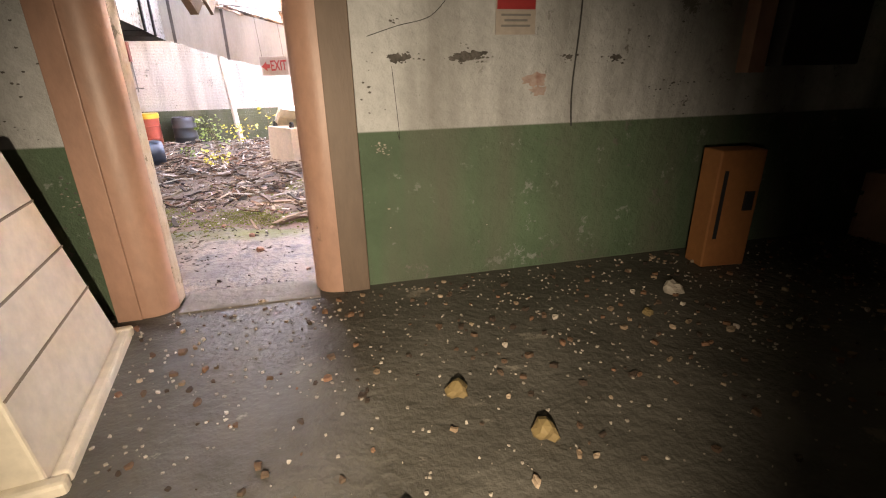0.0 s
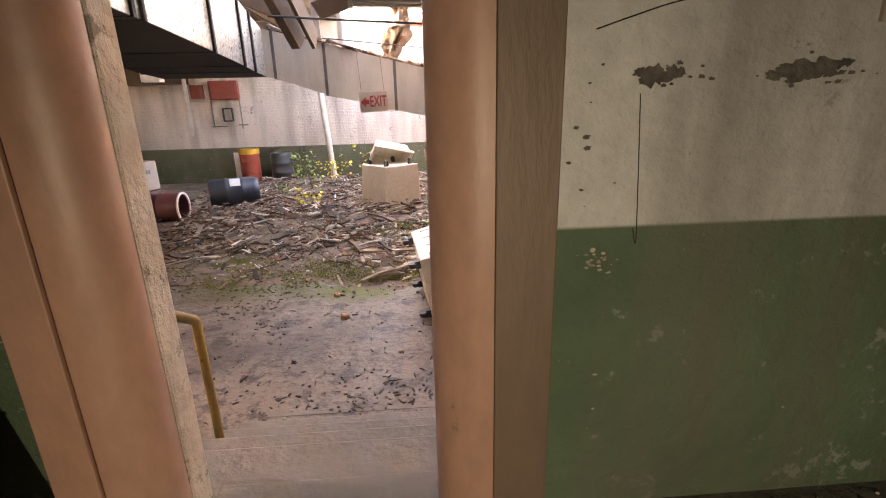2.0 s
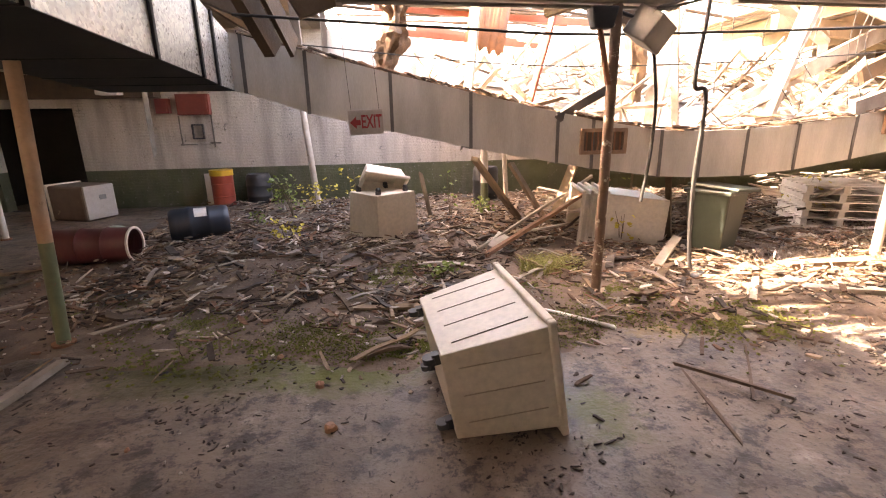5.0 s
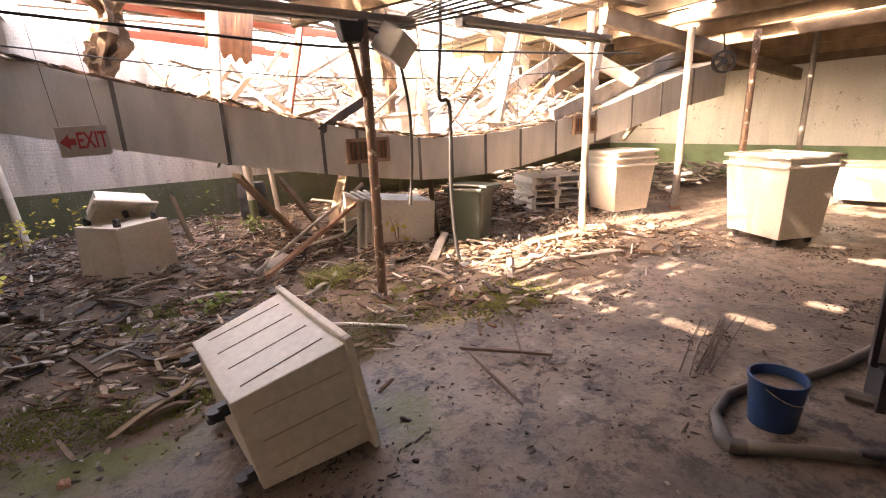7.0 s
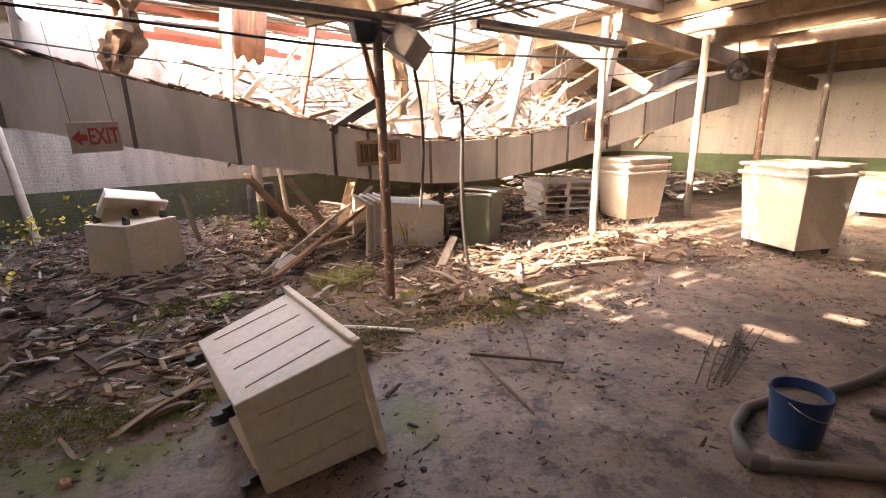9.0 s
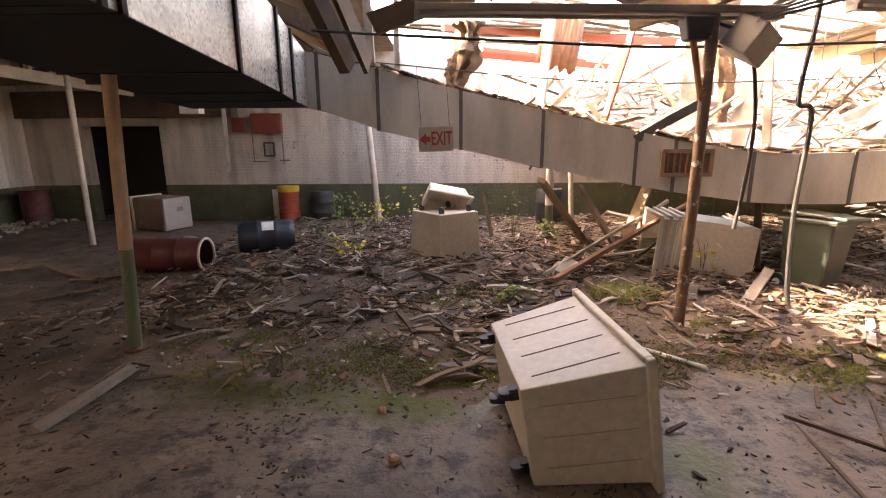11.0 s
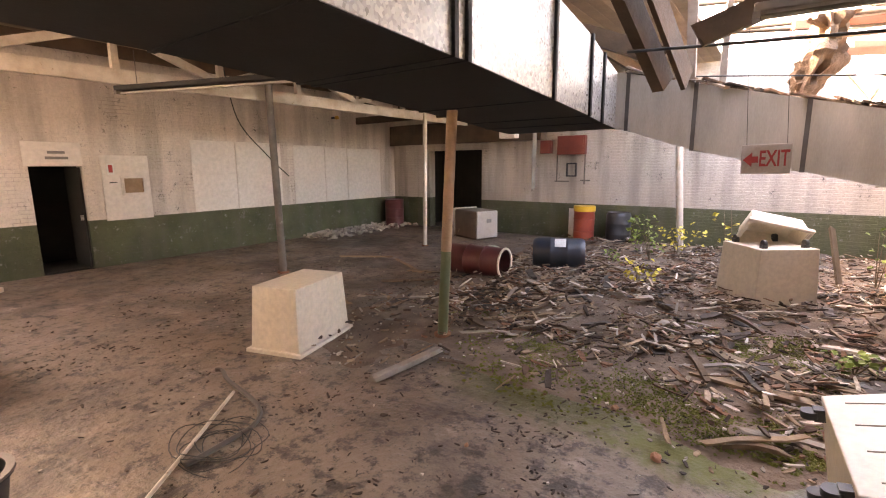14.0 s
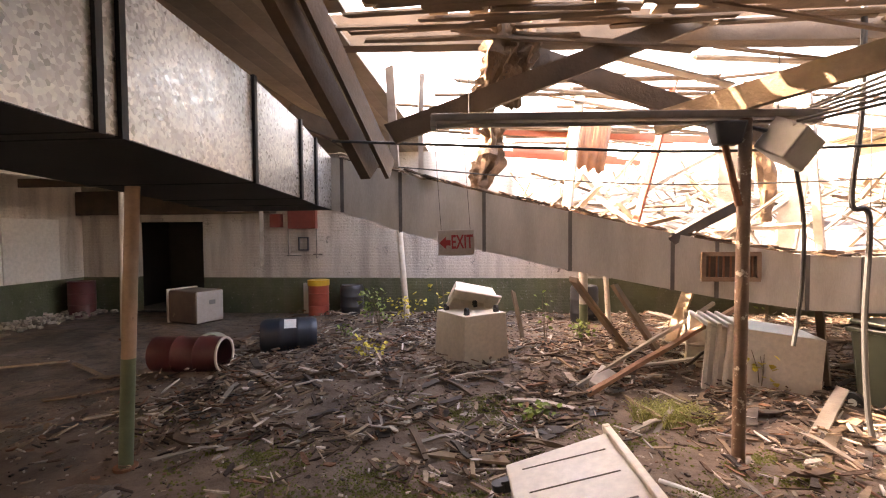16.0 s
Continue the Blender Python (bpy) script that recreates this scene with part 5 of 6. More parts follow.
part("case", M().box((4.31, 6.52, 0.55), (0.46, 0.48, 1.1)), mat("dark_red_enamel", (0.16, 0.022, 0.02), (0.10, 0.016, 0.014), 3.0, 0.45, bump=0.06, fine=20), rm, bevel=0.015)
part("top_plate", M().box((4.31, 6.52, 1.12), (0.5, 0.52, 0.04)), BLACK, rm, bevel=0.008)
for z in (0.17, 0.86):
    part("lever", M().tube([(4.12, 6.72, z), (4.06, 6.80, z), (3.99, 6.92, z - 0.015), (3.96, 6.97, z - 0.02)], [0.018, 0.03, 0.036, 0.02], 10), BLACK, rm, "black rubber lever grip", smooth=True)
bs = thing("notice_board", "grey board in a black frame with pinned paper", "notice board", pose(5.03, 6.90, 0, 0, 0, -62))
part("panel", M().box((0, 0, 1.08), (0.62, 0.03, 1.55)), BOARDG, bs)
for dx, dz, sx, sz in ((0, 0.79, 0.68, 0.04), (0, -0.79, 0.68, 0.04), (-0.33, 0, 0.04, 1.6), (0.33, 0, 0.04, 1.6)):
    part("frame_bar", M().box((dx, 0, 1.08 + dz), (sx, 0.05, sz)), BLACK, bs, bevel=0.005)
pp = part("paper", M().box((-0.06, -0.019, 1.12), (0.22, 0.004, 0.26)), WHITE, bs, "pinned white paper")
for k in range(6):
    part("print_line", M().box((-0.06, -0.0225, 1.21 - 0.036 * k), (0.16, 0.002, 0.008)), INK, pp)
for sx in (-0.28, 0.28):
    part("foot", M().box((sx, 0, 0.145), (0.05, 0.3, 0.29)), BLACK, bs, bevel=0.005)
part("dial", M().tube([(0.06, -0.06, 0.74), (0.06, -0.01, 0.74)], 0.18, 24), BLACK, bs, "black round disc")
g = "bundle of steel rods"
RODM = mat("dark_rusty_rod", (0.07, 0.045, 0.033), (0.04, 0.028, 0.02), 8, 0.7, bump=0.1)
for k in range(9):
    a = Vector((4.25 + rnd(-.05, .25), 8.08 + rnd(-.1, .1), 0.012 + 0.006 * k))
    d = Vector((rnd(0.95, 1.35), rnd(.28, .46), 0.004))
    solo("steel_rod", M().tube([a, a + d * 0.5 + Vector((0, rnd(-.02, .02), 0)), a + d], 0.006, 6), RODM, "thin rusty rod in a bundle on the floor", "rod", g)
# wire tangle and stick in the dark half
cable("dirty white stick lying in the wire tangle", [(-2.0, 7.31, 0.03), (-2.5, 7.93, 0.03), (-2.94, 8.46, 0.03)], 0.014, POLE, "stick", "stick")
cable("grey hose end curled on the floor", [(-3.46, 8.58, 0.05), (-3.43, 8.63, 0.03), (-3.18, 8.55, 0.03), (-2.7, 8.48, 0.03), (-2.44, 8.39, 0.03), (-2.31, 8.24, 0.03), (-2.28, 8.08, 0.03), (-2.24, 7.72, 0.03)], 0.02, HOSE, "hose", "hose")
coil = thing("wire_coil", "loose coil of thin dark wire on the floor", "wire coil")
for k in range(6):
    c, r0, el = (-2.3 + rnd(-.1, .1), 8.03 + rnd(-.12, .12)), rnd(0.2, 0.36), rnd(0.7, 1.0)
    part("turn", M().tube([(c[0] + r0 * math.cos(a), c[1] + r0 * el * math.sin(a), 0.012 + 0.006 * k + 0.02 * math.sin(3 * a + k)) for a in [i * 2 * math.pi / 22 for i in range(23)]], 0.004, 5), CABLE, coil)
rb = thing("rubber_tub", "black rubber tub with a scuffed grey rim on the floor", "tub", pose(-2.72, 6.76, 0))
part("tub", M().lathe([(0, 0.01), (0.19, 0.0), (0.23, 0.26), (0.25, 0.26), (0.25, 0.28), (0.215, 0.28), (0.18, 0.03), (0, 0.03)]), BLACK, rb, smooth=True)
part("rim", M().lathe([(0.215, 0.275), (0.215, 0.292), (0.256, 0.292), (0.256, 0.275)]), POLEDARK, rb, smooth=True)

cable("short white plastic pipe on the wet floor", [(2.30, 10.80, 0.03), (2.5, 10.64, 0.03), (2.91, 10.24, 0.03)], 0.022, WHITE, "pipe", "pipe")
can = thing("drink_can", "small red can lying among the planks", "can", pose(6.3, 11.75, 0.06, 90, 0, 60))
part("can_body", M().lathe([(0, 0), (0.03, 0), (0.034, 0.01), (0.034, 0.14), (0.028, 0.155), (0, 0.155)]), DRUMRED, can, smooth=True)
# stones
g = "brick lumps"
def lump(x, y, s, material=STONE, label="lump of broken orange brick on the concrete", z=0.0):
    bm = bmesh.new()
    bmesh.ops.create_icosphere(bm, subdivisions=2, radius=s)
    for v in bm.verts:
        v.co *= 0.8 + 0.5 * noise.noise(v.co * (2.0 / s) * 0.5 + Vector((x, y, 0)))
        v.co.z = max(-s * 0.4, v.co.z * 0.8)
    me = bpy.data.meshes.new("brick_lump")
    bm.to_mesh(me)
    bm.free()
    me.materials.append(material)
    ob = new("brick_lump", me)
    ob.location = (x, y, z + s * 0.4)
    return tagged(ob, label, "rubble", g)


for x, y, s in ((0.36, 9.05, 0.055), (0.21, 9.6, 0.045), (-0.9, 9.0, 0.02), (2.7, 7.3, 0.04), (1.35, 8.3, 0.035), (0.9, 8.35, 0.025), (-0.2, 10.1, 0.04), (1.6, 8.25, 0.03)):
    lump(x, y, s)

# ---------------------------------------------------------------- planks that can be told apart
g = "loose planks in the debris"
PLANKS = [((-2.11, 9.32), (-2.04, 10.21), 0.08, 0.05), ((0.21, 11.13), (1.09, 10.91), 0.10, 0.03), ((0.12, 11.92), (0.97, 11.29), 0.16, 0.03), ((0.63, 12.05), (1.32, 11.90), 0.12, 0.03), ((-6.88, 13.2), (-5.88, 13.74), 0.05, 0.03), ((-5.71, 13.66), (-4.51, 12.96), 0.07, 0.02), ((-2.35, 12.18), (-2.60, 13.5), 0.12, 0.03), ((-2.72, 11.36), (-2.54, 12.1), 0.08, 0.03), ((-1.41, 11.68), (-1.17, 12.52), 0.10, 0.03),
          ((5.49, 10.94), (6.69, 10.52), 0.16, 0.06), ((5.92, 11.66), (8.01, 11.68), 0.2, 0.08), ((6.65, 11.37), (7.08, 10.09), 0.12, 0.04), ((5.5, 11.68), (4.64, 10.64), 0.07, 0.03),
          ((3.9, 11.3), (4.4, 11.9), 0.12, 0.03), ((-4.6, 12.1), (-3.9, 12.6), 0.1, 0.02), ((-3.0, 15.9), (0.3, 16.0), 0.16, 0.05), ((-5.2, 14.9), (-3.4, 15.3), 0.1, 0.03),
          ((-1.9, 12.2), (-1.2, 13.5), 0.12, 0.03), ((-1.3, 12.9), (0.2, 12.6), 0.07, 0.03), ((-2.3, 11.2), (-1.5, 12.0), 0.09, 0.03), ((1.9, 12.4), (2.6, 13.4), 0.16, 0.03),
          ((-0.2, 13.4), (0.2, 14.5), 0.05, 0.02), ((8.0, 10.9), (8.9, 11.5), 0.12, 0.03), ((3.09, 9.49), (3.57, 8.9), 0.03, 0.02), ((3.84, 9.72), (3.29, 8.94), 0.018, 0.015),
          ((3.07, 9.42), (2.88, 8.51), 0.016, 0.012), ((1.0, 12.9), (1.7, 12.4), 0.3, 0.02), ((-3.6, 11.6), (-2.7, 12.3), 0.08, 0.02), ((-4.8, 13.0), (-4.2, 13.1), 0.1, 0.02)]
for i, (a, b, w, h) in enumerate(PLANKS):
    beam("wood_plank", (*a, h / 2 + 0.02), (*b, h / 2 + rnd(0.02, 0.07)), w, h, TIMBER if w < 0.04 else RAW if i % 3 else PALE, "weathered split plank lying in the debris", "plank", g)
beam("long_red_bar", (2.1, 12.6, 0.12), (4.6, 14.2, 0.95), 0.07, 0.05, STONE, "long reddish timber leaning on the debris", "plank", g)
beam("long_pale_bar", (2.0, 12.9, 0.10), (4.4, 14.5, 0.95), 0.05, 0.04, PALE, "long pale timber leaning on the debris", "plank", g)
for a, b, w, h in (((1.55, 15.6, 0.0), (1.35, 15.7, 1.0), 0.14, 0.03), ((3.2, 15.0, 0.1), (2.3, 14.8, 1.3), 0.3, 0.06), ((3.7, 14.6, 0.0), (3.0, 15.0, 1.2), 0.24, 0.06), ((3.9, 15.0, 0.1), (4.5, 15.4, 1.4), 0.2, 0.05), ((5.3, 12.8, 0.9), (5.1, 12.9, 1.6), 0.1, 0.08), ((5.2, 13.2, 0.0), (5.1, 13.3, 1.5), 0.08, 0.08)):
    beam("leaning_board", a, b, w, h, RAW, "grey board leaning in the wreckage", "plank", g)
beam("leaning_board", (4.13, 11.75, 0.06), (4.95, 12.58, 0.27), 0.13, 0.025, PALE, "pale board propped against the bin", "plank", g)
beam("fallen_timber", (2.55, 11.70, 3.14), (4.3, 10.15, 3.45), 0.09, 0.22, RAW, "split timber hanging from the broken roof", "timber", "fallen roof timbers")
ch = beam("charred_log", (3.1, 12.75, 1.98), (3.95, 12.9, 2.42), 0.13, 0.12, FELT, "charred forked timber lying across the duct", "timber", "")

def slab(x, y, r, turn, tilt=6.0):
    """A torn flat piece of roof felt with an uneven outline and a lifted edge."""
    mm = M()
    k = 14
    ring = []
    for j in range(k):
        a = 2 * math.pi * j / k
        e = r * (0.8 + 0.55 * noise.noise(Vector((math.cos(a) * 1.7 + x, math.sin(a) * 1.7 + y, 3))) + rnd(-0.08, 0.08))
        ring.append((e * math.cos(a), 0.55 * e * math.sin(a), 0.05 * noise.noise(Vector((math.cos(a) + x, math.sin(a), y)))))
    mm.add(ring + [(px, py, pz - 0.012) for px, py, pz in ring], [tuple(range(k)), tuple(range(2 * k - 1, k - 1, -1))] + [(j, k + j, k + (j + 1) % k, (j + 1) % k) for j in range(k)])
    ob = new("felt_slab", mm.mesh("felt_slab", SLATE))
    ob.matrix_world = pose(x, y, 0.075, rnd(-tilt, tilt), rnd(-tilt, tilt), turn)
    return tagged(ob, "torn slab of dark grey roof felt on the debris", "roof felt", "torn slabs of roof felt")


SLATE = mat("dark_grey_felt", (0.13, 0.125, 0.125), (0.075, 0.07, 0.07), 3.0, 0.75, bump=0.5, fine=45, c3=(0.22, 0.20, 0.18), spots=-0.05, per_object=0.5)
for x, y, r, turn in ((1.55, 13.58, 0.34, 5), (1.32, 11.56, 0.30, 25), (1.0, 13.2, 0.28, -30), (1.75, 12.9, 0.26, 40), (0.5, 12.9, 0.22, 10), (-1.6, 13.6, 0.30, 15), (-1.2, 13.1, 0.22, -40), (2.1, 12.2, 0.24, 60), (-2.2, 12.9, 0.26, 80), (2.6, 13.7, 0.3, 20), (0.1, 13.3, 0.2, -15), (4.6, 11.6, 0.22, 30)):
    slab(x, y, r, turn)
blk = solo("plaster_block", M().box((0, 0, 0), (0.22, 0.40, 0.11), None, 0.9), PANEL, "broken white plaster block tilted on the debris", "rubble", bevel=0.012)
blk.matrix_world = pose(2.38, 13.08, 0.15, 22, 24, -28)

# ---------------------------------------------------------------- debris, moss, plants
def dens(x, y):
    """How thick the debris lies, 0 to 1."""
    d = 1.0 - max(0, (11.6 - y)) / 2.4
    d = min(d, 1.0, (x + 4.6) / 2.2)
    d = min(d, (9.5 - x) / 1.8 if y < 13 else 1.0)
    d = d + 0.35 * noise.noise(Vector((x * 0.8, y * 0.8, 7)))
    return max(0.0, min(1.0, d))


def heap(x, y):
    return 0.10 * dens(x, y) * max(0, min(1, (y - 11.4) / 2)) * (0.7 + 0.6 * noise.noise(Vector((x, y, 2))))


soil = M()
nx, ny = 150, 110
for j in range(ny + 1):
    for i in range(nx + 1):
        x, y = -5.0 + 15.5 * i / nx, 9.2 + 9.3 * j / ny
        d = dens(x, y)
        z = -0.03 + 0.055 * min(1, d * 1.6) + heap(x, y) + 0.018 * noise.noise(Vector((x * 5, y * 5, 0))) * d
        if d <= 0.02 or i in (0, nx) or j in (0, ny):
            z = -0.04
        soil.v.append((x, y, z))
soil.f = [(j * (nx + 1) + i, j * (nx + 1) + i + 1, (j + 1) * (nx + 1) + i + 1, (j + 1) * (nx + 1) + i) for j in range(ny) for i in range(nx)]
solo("leaf_mould", soil, DIRT, "dark leaf mould and rotten wood over the concrete", "soil", kind="stuff", smooth=True)


def scatter(name, label, count, size, material, region, pick, tilt=14, lift=0.0, box=True, kind="debris"):
    mm = M()
    made = 0
    tries = 0
    while made < count and tries < count * 12:
        tries += 1
        x, y = rnd(region[0], region[1]), rnd(region[2], region[3])
        if rnd(0, 1) > pick(x, y):
            continue
        l, w, h = (rnd(*s) for s in size)
        l = l * rnd(0.4, 1.0) if rnd(0, 1) < 0.7 else l
        mm.shard((l, w, h), pose(x, y, max(0, heap(x, y)) + (0.02 if y > 9.3 else 0.004) + h / 2 + lift * rnd(0, 1), rnd(-tilt, tilt), rnd(-tilt, tilt), rnd(0, 360)))
        made += 1
    return solo(name, mm, material, label, kind, kind="stuff")


ALL = (-4.8, 9.6, 9.3, 18.3)
sq = lambda x, y: dens(x, y) ** 2 * max(0.10, min(1, 0.5 + 1.7 * noise.noise(Vector((x * 1.3, y * 1.3, 4)))))
scatter("wood_debris", "broken rotten boards and splinters over the floor", 4300, ((0.04, 0.40), (0.010, 0.06), (0.005, 0.02)), LITTER, ALL, sq, 16, 0.09)
scatter("pale_debris", "pale splinters and lath among the debris", 1500, ((0.03, 0.36), (0.010, 0.045), (0.005, 0.016)), BRIGHT, ALL, sq, 18, 0.12)
scatter("board_flakes", "split flakes of board lying loose on the debris", 2600, ((0.07, 0.30), (0.02, 0.075), (0.006, 0.016)), LITTER, ALL, lambda x, y: sq(x, y) if y < 15.5 else 0, 26, 0.13)
scatter("felt_scraps", "torn black roofing felt among the debris", 300, ((0.15, 0.45), (0.08, 0.28), (0.004, 0.012)), FELT, ALL, lambda x, y: sq(x, y) if y > 11.2 else 0, 10, 0.08)
scatter("plaster_crumbs", "white plaster crumbs among the debris", 2600, ((0.008, 0.05), (0.008, 0.035), (0.005, 0.015)), CRUMB, ALL, dens, 25, 0.05)
scatter("floor_litter", "dark twigs, bark and leaves on the bare concrete", 6500, ((0.012, 0.075), (0.005, 0.018), (0.003, 0.009)), DARKLIT, (-7, 12, 7.45, 13), lambda x, y: 0.05 + 2.2 * max(0, noise.noise(Vector((x * 1.1, y * 1.1, 5))) - 0.05) * max(0.1, 0.6 + 1.6 * noise.noise(Vector((x * 6, y * 6, 3)))) * (1 if x > -1.5 else 0.2), 12)
scatter("bark_chips", "larger dark chips of bark lying on the concrete", 150, ((0.04, 0.13), (0.012, 0.035), (0.004, 0.012)), DARKLIT, (-6.5, 7, 7.5, 11), lambda x, y: 0.3 + max(0, noise.noise(Vector((x * 0.7, y * 0.7, 15)))), 14)
scatter("floor_crumbs", "small pale crumbs on the bare concrete", 700, ((0.008, 0.03), (0.008, 0.03), (0.005, 0.015)), CRUMB, (-7, 12, 6.9, 14), lambda x, y: 0.3 + 0.6 * max(0, noise.noise(Vector((x * 0.8, y * 0.8, 9)))), 20)
scatter("wall_rubble", "heap of fallen plaster along the painted wall", 420, ((0.04, 0.2), (0.03, 0.14), (0.02, 0.07)), CRUMB, (-10.0, -8.6, 14.5, 18.3), lambda x, y: max(0, 1 - (x + 10.1) / 1.4), 25, 0.08)
scatter("far_debris", "fallen boards heaped at the far end of the hall", 500, ((0.3, 1.2), (0.06, 0.2), (0.02, 0.04)), BRIGHT, (10.5, 16.5, 13.2, 18.2), lambda x, y: 0.7, 16, 0.35)
random.seed(77)
scatter("bark_flakes", "small brown flakes of rotten wood and bark", 5200, ((0.015, 0.10), (0.01, 0.045), (0.003, 0.010)), LITTER, ALL, dens, 22, 0.07)
scatter("moss_tufts", "low tufts of yellow-green moss on the debris", 4200, ((0.006, 0.024), (0.006, 0.02), (0.003, 0.010)), MOSS, (-0.8, 3.4, 9.9, 12.6), lambda x, y: max(0, min(1, 3.2 * noise.noise(Vector((x * 1.1 + 3, y * 1.1, 8))) - 0.25)), 20, 0.03, kind="moss")
# boards piled on the fallen roof and under the duct
def board_mesh(L, w, h, material, seed):
    random.seed(seed)
    n = 4
    mm = M()
    for i in range(n + 1):
        x = -L / 2 + L * i / n
        e = rnd(-0.03, 0.03) if i in (0, n) else 0
        for k, (sy, sz) in enumerate(((-1, -1), (1, -1), (1, 1), (-1, 1))):
            mm.v.append((x + e + (rnd(-0.09, 0.05) if i in (0, n) else 0), sy * w / 2 * rnd(0.8, 1.0), sz * h / 2 + 0.02 * math.sin(i * 1.3 + seed)))
    for i in range(n):
        mm.f += [(i * 4 + k, i * 4 + (k + 1) % 4, i * 4 + 4 + (k + 1) % 4, i * 4 + 4 + k) for k in range(4)]
    mm.f += [(3, 2, 1, 0), tuple(n * 4 + k for k in range(4))]
    return mm.mesh("broken_board", material)


BOARDS = [board_mesh(rnd(0.7, 2.3), rnd(0.04, 0.2), rnd(0.015, 0.05), (PALE, RAW, PALE, TIMBER)[i % 4], i) for i in range(16)]
DARKB = [board_mesh(rnd(0.2, 0.85), rnd(0.03, 0.12), rnd(0.012, 0.035), (TIMBER, RAW, FELT, PALE, TIMBER, RAW)[i % 6], 40 + i) for i in range(18)]
random.seed(11)
def lay(me, x, y, z, rx, ry, rz, label, group):
    ob = new("broken_board", me)
    ob.matrix_world = pose(x, y, z, rx, ry, rz)
    return tagged(ob, label, "board", group)


for i in range(120):
    x, y = rnd(1.6, 11.3), rnd(13.3, 17.6)
    z = 1.75 + 1.3 * (y - 13.75) / 4.8 + rnd(0.05, 0.3)
    lay(random.choice(BOARDS), x, y, z + 0.15, rnd(-25, 25), rnd(-55, 55) if i % 3 else rnd(-12, 12), rnd(-70, 70), "sun-bleached splintered board on the fallen roof", "boards on the fallen roof")
for i in range(55):
    x, y = rnd(2.4, 9.0), rnd(13.3, 15.8)
    lay(random.choice(DARKB + BOARDS[:6]), x, y, rnd(0.12, 0.55) * min(1, (x - 1.6) / 2), rnd(-30, 30), rnd(-30, 30), rnd(0, 180), "dark splintered board under the duct", "boards under the duct")
n = 0
while n < 150:
    x, y = rnd(-4.4, 8.5), rnd(9.8, 14.8)
    if rnd(0, 1) > dens(x, y) ** 2:
        continue
    n += 1
    lay(random.choice(DARKB), x, y, max(0, heap(x, y)) + rnd(0.06, 0.12), rnd(-10, 10), rnd(-9, 9), rnd(0, 180), "rotten broken board in the debris", "boards in the debris")
pile = M()
for i in range(420):
    x, y = rnd(1.4, 11.5), rnd(13.4, 18.0)
    z = 1.6 + 1.45 * (y - 13.75) / 4.8 + rnd(0.0, 0.4)
    pile.box((0, 0, 0), (rnd(0.2, 1.3), rnd(0.012, 0.07), rnd(0.01, 0.03)), pose(x, y, z + 0.1, rnd(-30, 30), rnd(-45, 45), rnd(0, 180)))
solo("roof_wreckage", pile, BRIGHT, "sun-bleached splinters heaped on the fallen roof", "debris", kind="stuff")
# laths still spanning the hole, added also to dapple the sun
for i in range(54):
    y = 10.2 + 7.6 * i / 54 + rnd(-0.05, 0.05)
    x0 = rnd(-0.6, 5.5)
    x1 = min(9.0, x0 + rnd(1.2, 4.2))
    ob = beam("roof_lath", (x0, y, 4.12 + rnd(-.06, .1)), (x1, y + rnd(-.25, .25), 4.12 + rnd(-.5, .1)), rnd(0.06, 0.16), 0.025, TIMBER if i % 3 else PALE, "broken roof lath still spanning the hole, added to dapple sunlight", "lath", "roof laths over the hole")
# close rows, mostly out of view, added to cut the sun into streaks
for i in range(16):
    y = 10.15 + 0.105 * i + rnd(-0.02, 0.02)
    x0 = rnd(-0.9, 0.4)
    while x0 < 6.0:
        x1 = x0 + rnd(0.9, 2.6)
        beam("roof_lath", (x0, y, 4.10 + rnd(-.02, .05)), (x1, y + rnd(-.03, .03), 4.10 + rnd(-.05, .05)), rnd(0.07, 0.10), 0.022, TIMBER, "broken roof lath still spanning the hole, added to dapple sunlight", "lath", "roof laths over the hole")
        x0 = x1 + rnd(0.05, 0.5)
# straw and dry grass by the bin
straw = M()
for i in range(900):
    x, y = rnd(5.4, 9.2), rnd(11.7, 14.0)
    a, h = rnd(0, 6.28), rnd(0.05, 0.26)
    straw.tube([(x, y, 0.01), (x + 0.3 * h * math.cos(a), y + 0.3 * h * math.sin(a), h * 0.7), (x + 0.8 * h * math.cos(a), y + 0.8 * h * math.sin(a), h)], [0.004, 0.003, 0.001], 3, False)
solo("dry_grass", straw, PALE, "dry straw-coloured grass among the wreckage", "grass", kind="stuff")


mo = M()
for i, (x, y, rx, ry, n) in enumerate(((2.3, 11.7, 0.55, 0.35, 500), (0.3, 10.5, 0.75, 0.4, 420), (-0.9, 10.2, 0.7, 0.35, 200), (0.5, 12.2, 0.8, 0.35, 1000), (4.2, 10.3, 0.6, 0.45, 500), (-1.2, 10.9, 0.6, 0.4, 700), (1.0, 11.7, 0.6, 0.3, 700), (3.5, 11.1, 0.6, 0.35, 600), (0.9, 10.3, 0.5, 0.3, 500), (-2.6, 11.6, 0.4, 0.25, 200))):
    for k in range(n * 3):
        px, py = x + random.gauss(0, rx * 0.6), y + random.gauss(0, ry * 0.6)
        if noise.noise(Vector((px * 4, py * 4, i))) < -0.12:
            continue
        w = rnd(0.006, 0.022)
        mm_ = pose(px, py, max(0, heap(px, py)) + 0.022 + rnd(0, 0.012), rnd(-14, 14), rnd(-14, 14), rnd(0, 360))
        mo.add([mm_ @ Vector(v) for v in ((-w, -w * 0.7, -0.01), (w, -w * 0.8, -0.01), (w * 0.9, w, -0.01), (-w, w * 0.8, -0.01), (0, 0, w * 0.25))], [(0, 1, 4), (1, 2, 4), (2, 3, 4), (3, 0, 4)])
